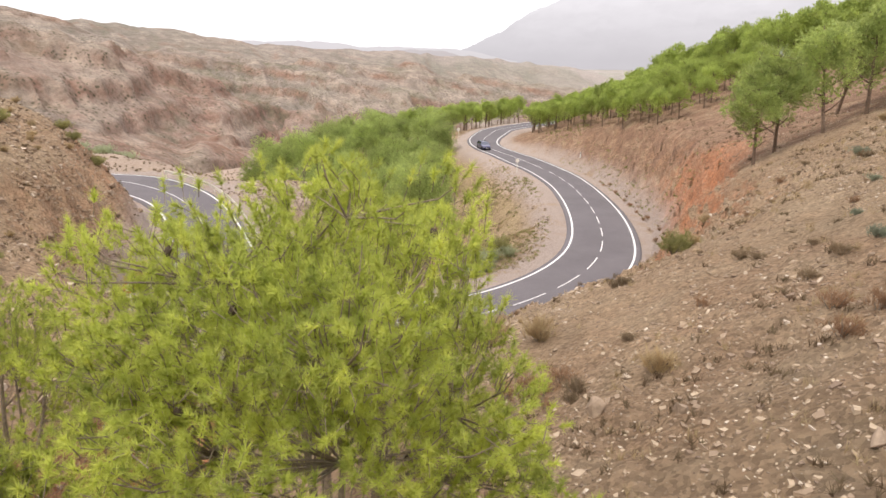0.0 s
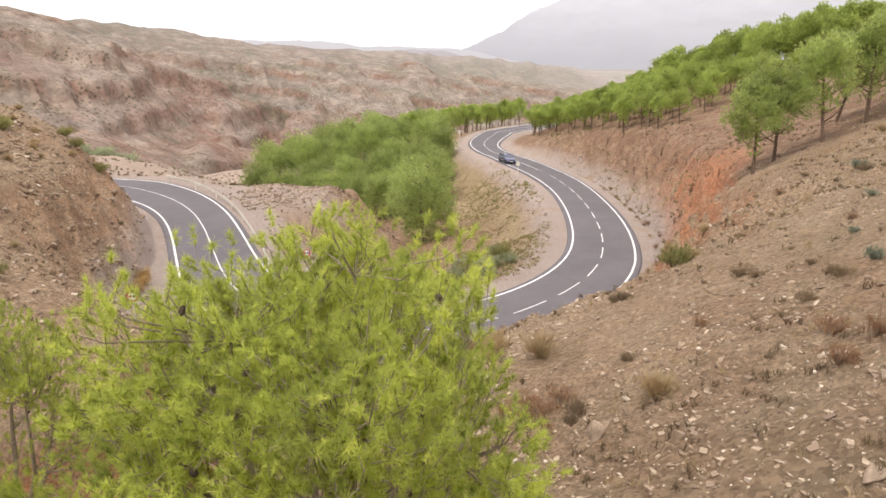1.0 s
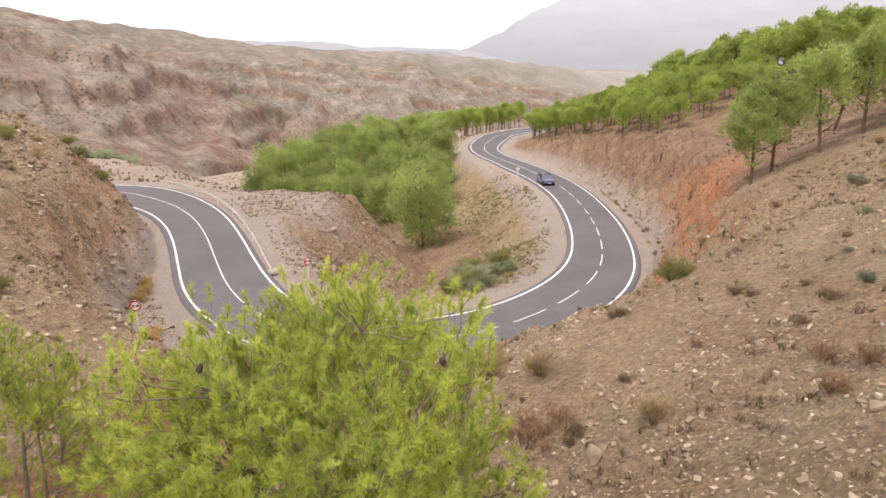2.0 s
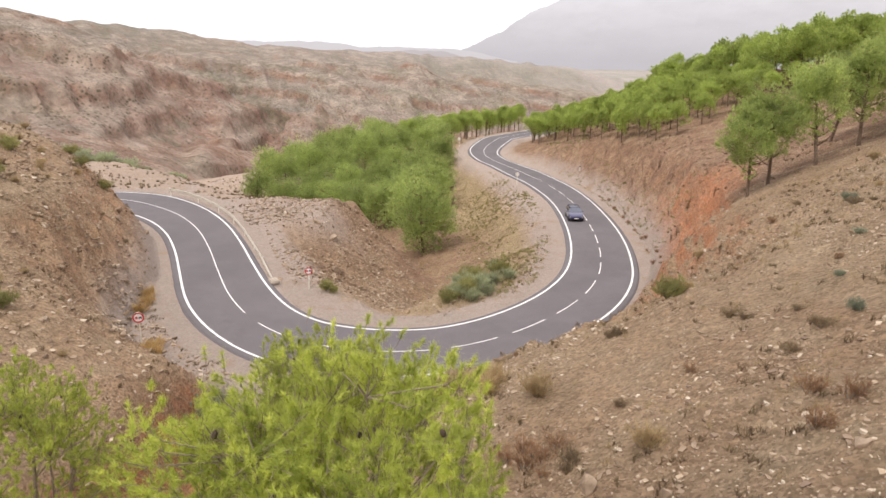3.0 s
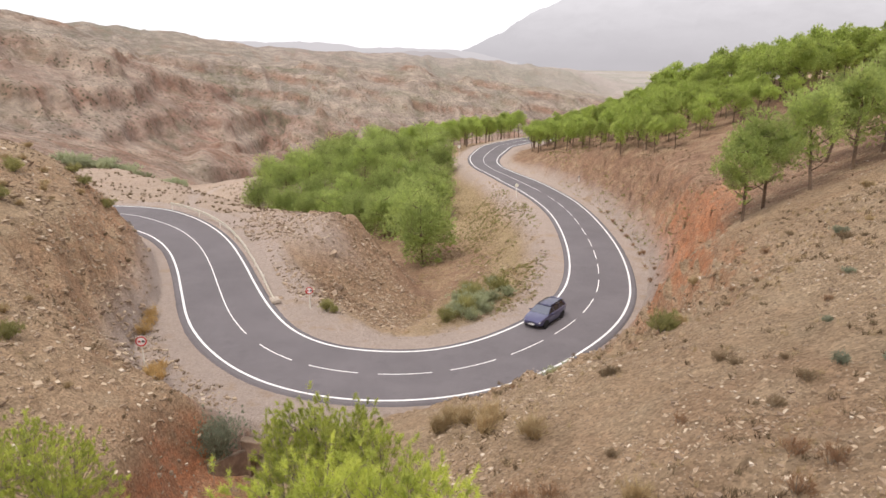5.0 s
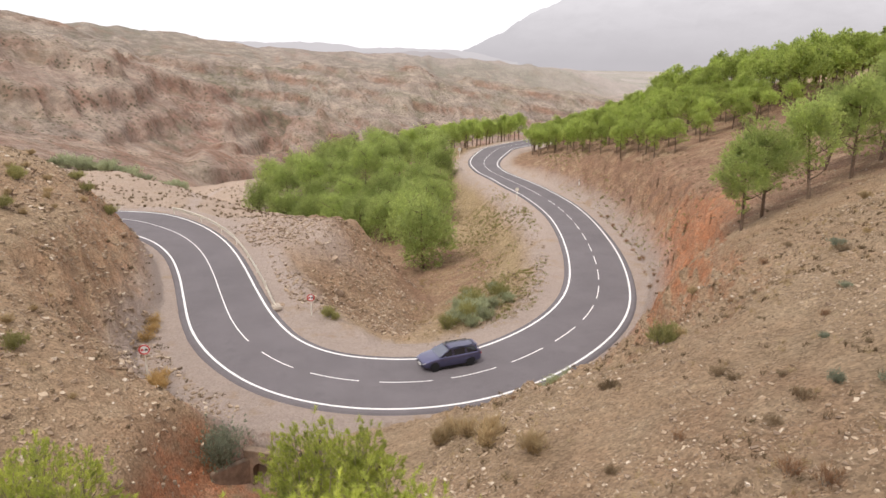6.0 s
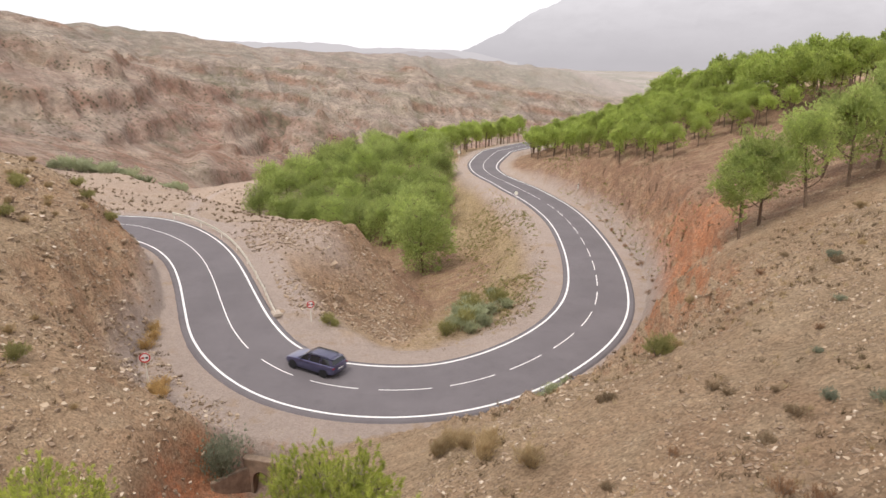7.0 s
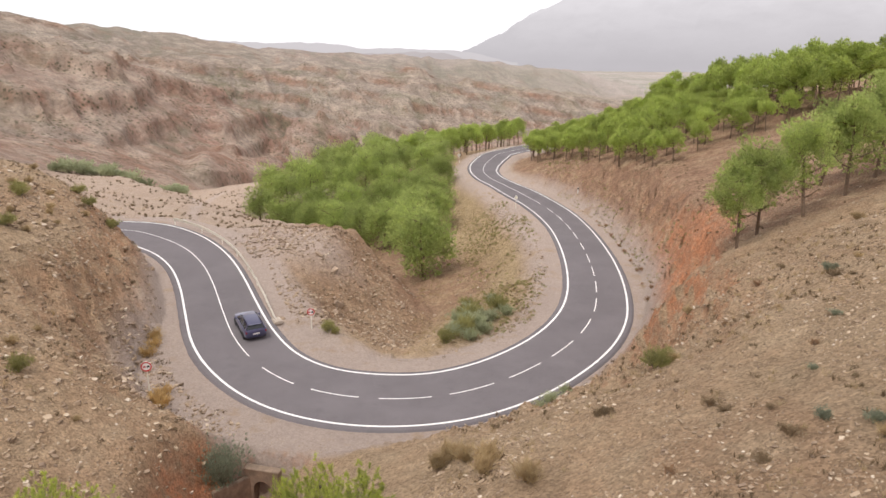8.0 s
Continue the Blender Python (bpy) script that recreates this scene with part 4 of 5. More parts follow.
def guard_rail():
    root = new("guard_rail")
    root.matrix_basis = pose(*beside(228, -3.8)[:3])
    base = root.matrix_basis.inverted()
    side = lambda h: -h - 0.70
    profile = [(0.0, 0.155), (0.03, 0.135), (0.075, 0.095), (0.075, 0.055), (0.01, 0.02), (0.01, -0.02), (0.075, -0.055), (0.075, -0.095), (0.03, -0.135), (0.0, -0.155)]
    stops = np.r_[np.arange(226.6, 231, 0.6), np.arange(231, 256, 1.0)]
    rows = []
    for s in stops:
        x, y, z, a = beside(s, side)
        drop = 0.62 * max(0.0, 1 - (s - 226.6) / 4.4)
        zz = z + 0.6 - drop
        nx, ny = math.sin(a), -math.cos(a)
        for o, v in profile:
            rows.append(base @ Vector((x - nx * o, y - ny * o, zz + v)))
    n, k = len(stops), len(profile)
    faces = [(i * k + j, (i + 1) * k + j, (i + 1) * k + j + 1, i * k + j + 1) for i in range(n - 1) for j in range(k - 1)]
    bm = bmesh.new()
    vs = [bm.verts.new(v) for v in rows]
    for f in faces:
        bm.faces.new([vs[q] for q in f])
    bmesh.ops.solidify(bm, geom=bm.faces[:], thickness=0.006)
    part("rail_beam", bm, GALVANISED, root, "pale corrugated steel beam")
    bm = bmesh.new()
    box(bm, (0.12, 0.06, 1.0), (0, 0, -0.2), None, 0.008)
    post = mesh_of("post", bm, GALVANISED)
    for s in np.arange(231, 256, 4.0):
        x, y, z, a = beside(s, lambda h: -h - 0.81)
        child("post", post, root, "", base @ pose(x, y, z + 0.3, 0, 0, math.degrees(a)))
    bm = bmesh.new()
    box(bm, (1.15, 0.7, 0.26), (0, 0, 0.02), None, 0.07)
    x, y, z, a = beside(226.7, side)
    ob = part("concrete_foot", bm, CONCRETE, root, "pale concrete block at the end")
    ob.matrix_basis = base @ pose(x, y, z, 0, 0, math.degrees(a))
    tagged(root, "pale steel guard rail sloping into a concrete block", "guard rail")


RED = plain("sign_red", (0.48, 0.03, 0.03), 0.4, 0, 3, 0.08)
WHITE = plain("sign_white", (0.78, 0.77, 0.75), 0.4, 0, 3, 0.05)
BLACK = plain("sign_black", (0.02, 0.02, 0.02), 0.4, 0, 3, 0.1)


def disc(radius, depth, hole=0.0):
    bm = bmesh.new()
    n = 28
    ring = []
    for r, z in ((radius, 0), (radius, depth), (hole, depth), (hole, 0)):
        ring.append([bm.verts.new((r * math.cos(6.2832 * k / n), r * math.sin(6.2832 * k / n), z)) for k in range(n)] if r else None)
    for k in range(n):
        q = (k + 1) % n
        if hole:
            for a, b in ((0, 1), (1, 2), (2, 3), (3, 0)):
                bm.faces.new((ring[a][k], ring[a][q], ring[b][q], ring[b][k]))
        else:
            bm.faces.new((ring[0][k], ring[0][q], ring[1][q], ring[1][k]))
    if not hole:
        bm.faces.new(ring[1])
        bm.faces.new(ring[0][::-1])
    return bm


def little_car(at, z):
    bm = bmesh.new()
    box(bm, (0.17, 0.075, 0.006), (at, -0.02, z), None, 0.002)
    box(bm, (0.11, 0.06, 0.006), (at, 0.04, z), None, 0.002)
    for dx in (-0.055, 0.055):
        box(bm, (0.035, 0.05, 0.006), (at + dx, -0.07, z), None, 0.002)
    return bm


def road_sign(x, y, facing, height, label, radius=0.36, back=False):
    root = new("road_sign")
    root.matrix_basis = pose(x, y, level(x, y), 0, 0, facing)
    bm = bmesh.new()
    box(bm, (0.08, 0.045, height + 0.5), (0, 0.05, (height - 0.5) / 2), None, 0.006)
    part("post", bm, GALVANISED, root, "grey steel post")
    plate = part("plate", disc(radius, 0.02), GALVANISED if back else WHITE, root, "round sheet-metal plate")
    plate.matrix_basis = pose(0, 0.0, height - radius, 90, 0, 0)
    if not back:
        part("red_ring", disc(radius, 0.012, radius * 0.76), RED, plate, "red ring").matrix_basis = pose(0, 0, 0.0215)
        part("car_symbol", little_car(-0.115, 0.027), RED, plate, "red car symbol")
        part("car_symbol", little_car(0.115, 0.027), BLACK, plate, "black car symbol")
    tagged(root, label, "road sign", "no overtaking signs" if not back else "")


def marker(x, y, label):
    root = new("marker_post")
    root.matrix_basis = pose(x, y, level(x, y) - 0.05, 0, 0, 20)
    bm = bmesh.new()
    box(bm, (0.14, 0.10, 1.0), (0, 0, 0.5), None, 0.03)
    part("post", bm, WHITE, root)
    bm = bmesh.new()
    box(bm, (0.145, 0.105, 0.2), (0, 0, 0.82), None, 0.01)
    part("band", bm, BLACK, root, "dark band")
    tagged(root, label, "marker post")


def culvert():
    root = new("culvert")
    x, y = CULVERT
    z = -2.75
    root.matrix_basis = pose(x, y, z, 0, 0, -14)
    bm = bmesh.new()
    # headwall with a round-topped opening that goes through it into a barrel
    outer, inner, n = [(-1.0, 0), (-1.0, 2.1), (1.0, 2.1), (1.0, 0)], [], 12
    inner = [(-0.52, 0.0)] + [(-0.52 * math.cos(math.pi * k / n), 1.0 + 0.52 * math.sin(math.pi * k / n)) for k in range(n + 1)] + [(0.52, 0.0)]
    loop = outer[:1] + outer[1:2] + outer[2:3] + outer[3:] + inner[::-1]
    front = [bm.verts.new((u, -0.22, v)) for u, v in loop]
    rear = [bm.verts.new((u, 0.22, v)) for u, v in loop]
    bm.faces.new(front)
    bm.faces.new(rear[::-1])
    for k in range(len(loop)):
        q = (k + 1) % len(loop)
        bm.faces.new((front[k], front[q], rear[q], rear[k]))
    part("headwall", bm, STAINED, root, "stained concrete headwall with an arch")
    bm = bmesh.new()
    a = [bm.verts.new((u, 0.22, v)) for u, v in inner]
    b = [bm.verts.new((u, 6.0, v - 0.5)) for u, v in inner]
    for k in range(len(inner) - 1):
        bm.faces.new((a[k], a[k + 1], b[k + 1], b[k]))
    bm.faces.new(b)
    part("barrel", bm, STAINED, root, "dark round-topped drain under the road")
    bm = bmesh.new()
    box(bm, (2.1, 0.5, 0.12), (0, 0, 2.16), None, 0.03)
    part("coping", bm, STAINED, root, "concrete coping")
    bm = bmesh.new()
    box(bm, (0.3, 2.2, 1.9), (-1.35, -1.0, 0.75), pose(0, 0, 0, 0, 0, -32), 0.04)
    part("wing_wall", bm, STAINED, root, "low splayed wing wall")
    tagged(root, "concrete culvert with arched opening below the road", "culvert")


CULVERT = (-9.8, 32.6)
guard_rail()
road_sign(-18.65, 39.4, 15, 2.35, "round no-overtaking sign on a post above the ditch", 0.33)
road_sign(-10.25, 49.7, 15, 1.75, "round no-overtaking sign on the inner verge", 0.29)
road_sign(10.75, 99.0, 10, 2.0, "pale back of a round sign beside the far road", 0.28, True)
road_sign(3.4, 146.5, 200, 2.0, "back of a round sign beside the far bend", 0.36, True)
marker(20.9, 104.5, "short white marker post at the foot of the cutting")
culvert()


# ---------- shrubs, tufts and stones ----------

WITHERED = needle_material("withered_stems", (0.250, 0.180, 0.115), (0.340, 0.260, 0.165), (0.420, 0.340, 0.225))
HEATH = needle_material("withered_scrub", (0.165, 0.110, 0.068), (0.250, 0.185, 0.115), (0.320, 0.260, 0.165))


def shrubs():
    broom = [bush(100 + k, 0.9, 1.0, 260, 9, 0.34, 0.022, BROOM) for k in range(2)]
    grey = [bush(110 + k, 0.6, 0.55, 170, 9, 0.20, 0.022, OLIVE) for k in range(2)]
    dark = bush(120, 1.6, 2.6, 900, 12, 0.22, 0.035, OLIVE, 22)
    green = [bush(130 + k, 0.8, 0.8, 240, 9, 0.26, 0.03, SHRUB) for k in range(2)]
    dry = [bush(140 + k, 0.45, 0.6, 110, 9, 0.34, 0.016, STRAW) for k in range(2)]
    ochre = [bush(150 + k, 0.5, 0.55, 120, 9, 0.30, 0.018, OCHRE) for k in range(2)]
    heath = [bush(170 + k, 0.5, 0.4, 130, 9, 0.17, 0.016, WITHERED) for k in range(2)]
    rusty = [bush(160 + k, 0.45, 0.4, 70, 8, 0.20, 0.013, RUST) for k in range(2)]
    for x, y, size in [(9.5, 28.2, 0.95), (9.9, 28.6, 0.7)]:
        plant_bush("shrub", broom[0], x, y, size, "yellow-green broom shrub on the stony slope", "broom shrubs")
    for x, y, size in [(18.3, 31.0, 0.75), (10.8, 17.5, 0.55), (11.6, 16.4, 0.6), (15.6, 25.6, 0.45), (12.5, 21.3, 0.4)]:
        plant_bush("shrub", grey[int(x) % 2], x, y, size, "small grey-green shrub on the stony slope", "grey-green shrubs")
    for x, y, size in [(6.6, 38.2, 0.9), (7.9, 39.4, 0.7), (5.9, 37.7, 0.6)]:
        plant_bush("shrub", green[int(x) % 2], x, y, size, "green shrub at the outer road edge", "roadside shrubs")
    plant_bush("shrub", dark, -12.0, 32.3, 1.0, "dense dark green shrub beside the culvert", "")
    for x, y, size in [(-8.9, 49.2, 0.85), (-8.3, 48.8, 0.6)]:
        plant_bush("shrub", broom[1], x, y, size, "yellow-green shrub on the inner verge", "broom shrubs")
    for k, (x, y, size) in enumerate([(0.8, 51.2, 1.2), (1.8, 52.3, 1.3), (2.8, 53.6, 1.3), (3.8, 54.6, 1.2), (0.2, 49.8, 1.0), (2.2, 50.6, 1.1), (3.4, 52.2, 1.2), (2.2, 56.0, 1.4), (1.8, 58.5, 1.4), (2.6, 61.5, 1.4), (5.0, 58.0, 1.3), (5.6, 56.2, 1.0), (4.8, 61.0, 1.2), (2.4, 64.6, 1.3), (1.5, 54.2, 1.3)]):
        plant_bush("shrub", (green[k % 2], broom[k % 2], green[(k + 1) % 2])[k % 3], x, y, size * 1.05, "grey-green shrub at the head of the ravine", "ravine shrubs")
    for k, (x, y) in enumerate([(1.4, 22.6), (1.8, 23.4), (0.2, 25.4), (0.9, 24.6), (-0.3, 24.9), (2.9, 20.4)]):
        plant_bush("grass_clump", dry[k % 2], x, y, 1.25, "tall clump of dry straw grass", "grass clumps", "grass")
    for k, (x, y) in enumerate([(-21.0, 46.0), (-21.5, 47.2), (-20.9, 44.6), (-18.0, 38.6), (-17.5, 37.8), (-17.0, 37.2), (-17.8, 39.4)]):
        plant_bush("grass_clump", ochre[k % 2], x, y, 1.2, "ochre clump of dead grass in the ditch", "ochre grass clumps", "grass")
    for k, (x, y) in enumerate([(-32, 51), (-31.4, 53.8), (-29.5, 50.3), (-29.5, 44.9), (-33.5, 52.5), (-34.2, 50.8), (-20.6, 30.4), (-22, 32.4), (-30.8, 47.5), (-32.5, 51.4), (-30.1, 51.4), (-34.7, 57.7), (-30.0, 56.6), (-33.4, 54.6), (-36, 53), (-31.5, 58.2), (-29, 54.2), (-35.2, 49.0), (-28.6, 57.4)]):
        plant_bush("shrub", (broom[0], dry[1], dry[0])[k % 3], x, y, 0.8, "tawny green tussock on the dry hillside", "hillside tussocks")
    for k in range(17):
        x, y = beside(150 + 2.2 * k + 0.9 * math.sin(k * 2.7), lambda h: h + 2.0 + 0.3 * math.sin(k * 4.1))[:2]
        plant_bush("grass_clump", rusty[k % 2], x, y, 0.55 + 0.13 * (k % 4), "small withered clump at the foot of the cutting", "clumps along the cutting", "grass")
    for k, (x, y) in enumerate([(1.9, 15.6), (2.4, 15.9), (1.5, 16.3), (2.9, 16.2), (2.1, 16.6), (7.2, 12.6), (8.2, 13.2), (7.8, 14.0)]):
        plant_bush("shrub", rusty[k % 2], x, y, 1.0, "rust-brown withered shrub on bare soil", "withered shrubs")
    low = random.Random(31)
    for k in range(46):
        x, y = low.uniform(2, 24), low.uniform(12, 38)
        if float(near_road(np.array([x]), np.array([y]))[0][0]) > 5.5:
            plant_bush("shrub", (rusty[k % 2], dry[k % 2], heath[k % 2], heath[(k + 1) % 2])[k % 4], x, y, low.uniform(0.4, 0.85), "low withered clump on the stony slope", "slope clumps")
    for k in range(34):
        x, y = low.uniform(-36, -17), low.uniform(24, 56)
        if float(near_road(np.array([x]), np.array([y]))[0][0]) > 6:
            plant_bush("shrub", (dry[k % 2], heath[k % 2], heath[(k + 1) % 2])[k % 3], x, y, low.uniform(0.45, 0.95), "low withered clump on the dry hillside", "hillside clumps")
    for k in range(16):
        plant_bush("shrub", green[k % 2], -112 + k * 2.1, 196 + 0.6 * k + (k % 3) * 3, 3.2 + 0.7 * ((k * 7) % 4), "green thicket at the edge of the river terrace", "terrace thickets")


shrubs()


def spots(n, x0, x1, y0, y1, seed, clear=1.2):
    """Places on the ground clear of the road."""
    rng = np.random.default_rng(seed)
    x, y = rng.uniform(x0, x1, n), rng.uniform(y0, y1, n)
    d, rz, half, s = near_road(x, y)
    ok = np.abs(d) > half + clear
    return x[ok], y[ok], ground(x[ok], y[ok])[0], rng


def stones(name, regions, small, large, label):
    """Loose stones, each a bent lump of its own shape."""
    bm = bmesh.new()
    bmesh.ops.create_cube(bm, size=1.5)
    bmesh.ops.triangulate(bm, faces=bm.faces[:])
    bm.verts.index_update()
    shape = np.array([v.co[:] for v in bm.verts])
    tris = np.array([[v.index for v in f.verts] for f in bm.faces])
    bm.free()
    verts, faces, at = [], [], 0
    for n, x0, x1, y0, y1, seed in regions:
        x, y, z, rng = spots(n, x0, x1, y0, y1, seed, 2.2)
        keep = fbm(x, y, 4.0, 3, 5) + rng.uniform(-0.25, 0.25, len(x)) > -0.05
        x, y, z = x[keep], y[keep], z[keep]
        m = len(x)
        size = small * (large / small) ** (rng.uniform(0, 1, m) ** 3.2)
        v = shape[None] * (1 + rng.normal(0, 0.26, (m, 8, 1))) * size[:, None, None] * np.stack([rng.uniform(0.7, 1.3, m), rng.uniform(0.6, 1.0, m), rng.uniform(0.35, 0.75, m)], 1)[:, None]
        a = rng.uniform(0, 6.28, m)[:, None]
        vx, vy = v[..., 0] * np.cos(a) - v[..., 1] * np.sin(a), v[..., 0] * np.sin(a) + v[..., 1] * np.cos(a)
        tip = rng.normal(0, 0.3, m)[:, None]
        v = np.stack([vx + x[:, None], vy + y[:, None], v[..., 2] + tip * vx + z[:, None] + 0.15 * size[:, None]], -1)
        verts.append(v.reshape(-1, 3))
        faces.append((tris[None] + (at + 8 * np.arange(m))[:, None, None]).reshape(-1, 3))
        at += 8 * m
    tagged(new(name, from_arrays(name, np.vstack(verts), np.vstack(faces), RUBBLE)), label, "stones", kind="stuff")


def rubble_material():
    m, nt, b = material("loose_limestone", 0.95)
    geo = nt.nodes.new("ShaderNodeNewGeometry")
    ramp = nt.nodes.new("ShaderNodeValToRGB")
    e = ramp.color_ramp.elements
    e[0].color, e[1].color = (0.20, 0.14, 0.10, 1), (0.62, 0.52, 0.42, 1)
    e.new(0.45).color = (0.34, 0.25, 0.17, 1)
    e.new(0.85).color = (0.46, 0.355, 0.25, 1)
    nt.links.new(geo.outputs["Random Per Island"], ramp.inputs["Fac"])
    w = coords(nt)
    nt.links.new(blend(nt, times(nt, speckle(nt, w, 12.0, 0.4, 0.7), 0.4), ramp.outputs["Color"], (0.25, 0.18, 0.125)), b.inputs["Base Color"])
    return m


RUBBLE = rubble_material()
stones("stones", [(24000, -1, 26, 8, 38, 1), (7000, 8, 40, 30, 60, 4)], 0.022, 0.10, "loose pale and brown stones scattered over the slope")
stones("rubble", [(17000, -40, -12, 20, 58, 2), (2500, -14, 12, 44, 80, 3), (9500, -21, -3, 50, 76, 6), (4500, -34, -20, 42, 68, 10), (2500, -70, -20, 76, 130, 9)], 0.045, 0.19, "broken brown and pale rubble on the dry hillside")
stones("pebbles", [(7000, -1, 16, 6, 26, 7), (1300, -17, 5, 30, 36, 8)], 0.018, 0.06, "fine loose pebbles on bare soil")


def tufts(name, regions, count, length, width, mat, label):
    corners = []
    for n, x0, x1, y0, y1, seed in regions:
        x, y, z, rng = spots(n, x0, x1, y0, y1, seed, 1.8)
        keep = (fbm(x, y, 6.0, 3, 41) + rng.uniform(-0.2, 0.2, len(x)) > 0.0) & (wash(x, y) < 0.12)
        p = np.stack([x, y, z], 1)[keep]
        p = np.repeat(p, 5, axis=0) + rng.normal(0, 0.09, (len(p) * 5, 3)) * np.array([1, 1, 0.2])
        corners.append(needles(rng, p, np.tile([0.0, 0.0, 1.0], (len(p), 1)), count, length, width, 0.55))
    tagged(new(name, triangles(name, np.vstack(corners), mat)), label, "grass", kind="stuff")


tufts("withered_scrub", [(1500, 0, 34, 8, 46, 51), (1500, -40, -13, 20, 60, 52), (900, -24, -6, 48, 90, 53), (900, 17, 30, 50, 125, 54), (300, 3, 11, 50, 92, 56)], 8, 0.20, 0.022, HEATH, "low withered grey-brown scrub on the slopes")
tufts("slope_scrub", [(1700, 2, 12, 50, 105, 57), (700, 18, 24, 60, 125, 58)], 7, 0.24, 0.03, BROOM, "olive-brown clumps of scrub on the bank inside the bend")
tufts("terrace_scrub", [(2200, -100, -22, 78, 190, 55)], 6, 0.42, 0.07, HEATH, "dark low scrub dotted over the gravel terrace")
tufts("dry_grass", [(900, 0, 26, 8, 40, 61), (3600, -3, 11, 48, 112, 62), (500, -40, -13, 20, 58, 63), (500, 16, 24, 54, 110, 64)], 6, 0.24, 0.016, STRAW, "short dry straw grass on the slopes")


def rock(x, y, size, seed, label):
    """An angular broken block with chipped edges."""
    rng = np.random.default_rng(seed)
    bm = bmesh.new()
    for p in rng.normal(0, 1, (16, 3)):
        p = p / np.abs(p).max() * rng.uniform(0.75, 1.0)
        bm.verts.new(p * np.array(size))
    bmesh.ops.convex_hull(bm, input=bm.verts[:])
    loose = [v for v in bm.verts if not v.link_faces]
    bmesh.ops.delete(bm, geom=loose, context="VERTS")
    bmesh.ops.bevel(bm, geom=bm.edges[:], offset=min(size) * 0.07, segments=1, affect="EDGES")
    ob = new("rock", mesh_of("rock", bm, STONE))
    ob.matrix_basis = pose(x, y, level(x, y) + size[2] * 0.3, 8, -12, seed * 41)
    tagged(ob, label, "rock", "large rocks")


for k, (x, y, sx, sy, sz) in enumerate([(3.0, 13.4, 0.22, 0.15, 0.34), (4.3, 12.2, 0.16, 0.13, 0.13), (5.7, 9.0, 0.22, 0.18, 0.14), (4.9, 16.4, 0.11, 0.1, 0.08), (5.4, 13.8, 0.12, 0.1, 0.08), (7.4, 11.4, 0.16, 0.12, 0.1),
                                         (-9.9, 60.3, 0.75, 0.6, 0.55), (-11, 65, 0.6, 0.35, 0.22), (-9.6, 57.2, 0.35, 0.3, 0.22), (-12.6, 66.5, 0.5, 0.35, 0.22), (-4.6, 56.0, 0.4, 0.3, 0.3), (-17.7, 36.2, 0.35, 0.25, 0.2), (-19.3, 36.9, 0.3, 0.25, 0.2),
                                         (-16.6, 33.2, 0.3, 0.22, 0.2), (-12.9, 51.4, 0.3, 0.22, 0.14), (-27.0, 56.0, 0.35, 0.3, 0.25), (-26.2, 58.6, 0.3, 0.25, 0.22), (-25.4, 52.4, 0.3, 0.26, 0.2), (9.9, 14.7, 0.13, 0.1, 0.08)]):
    rock(x, y, (sx, sy, sz), k + 3, "tan angular rock lying on the slope")


# ---------- the car ----------

def car_paint():
    m, nt, b = material("dark_blue_car_paint", 0.28, 0.75)
    w = coords(nt)
    nt.links.new(blend(nt, speckle(nt, w, 3.0, 0.3, 0.7), (0.082, 0.080, 0.165), (0.105, 0.102, 0.200)), b.inputs["Base Color"])
    b.inputs["Coat Weight"].default_value, b.inputs["Coat Roughness"].default_value = 1.0, 0.06
    b.inputs["Specular IOR Level"].default_value = 0.5
    return m


def glossy(name, colour, rough, metal=0.0):
    m = plain(name, colour, rough, metal, 6.0, 0.1)
    m.node_tree.nodes["Principled BSDF"].inputs["Specular IOR Level"].default_value = 0.6
    return m


CAR_BLUE = car_paint()
CAR_GLASS = glossy("tinted_glass", (0.012, 0.014, 0.018), 0.05)
# lighter than the other glass: the sky's reflection is put into the base colour
SCREEN_GLASS = glossy("sky_painted_windscreen", (0.16, 0.17, 0.21), 0.08, 0.5)
TYRE = plain("tyre_rubber", (0.02, 0.02, 0.021), 0.9, 0, 9, 0.2)
ALLOY = glossy("alloy", (0.33, 0.33, 0.34), 0.35, 0.8)
TRIM = plain("black_plastic", (0.016, 0.016, 0.018), 0.6, 0, 9, 0.2)
LAMP_CLEAR = glossy("headlamp_glass", (0.62, 0.64, 0.66), 0.12, 0.2)
LAMP_RED = glossy("rear_lamp_red", (0.30, 0.012, 0.016), 0.15)

# Station along the car, half width, sill, waist and top of the lower body.
HULL = [(-2.18, 0.70, 0.46, 0.74, 0.82), (-2.13, 0.80, 0.34, 0.86, 0.95), (-1.95, 0.855, 0.27, 0.90, 0.97), (-1.5, 0.885, 0.22, 0.90, 0.965), (-0.9, 0.895, 0.20, 0.885, 0.95),
        (-0.1, 0.895, 0.20, 0.87, 0.935), (0.6, 0.89, 0.20, 0.855, 0.925), (0.95, 0.885, 0.21, 0.84, 0.91), (1.35, 0.87, 0.22, 0.79, 0.865), (1.75, 0.83, 0.24, 0.72, 0.80),
        (2.02, 0.75, 0.29, 0.64, 0.715), (2.16, 0.62, 0.36, 0.56, 0.63)]


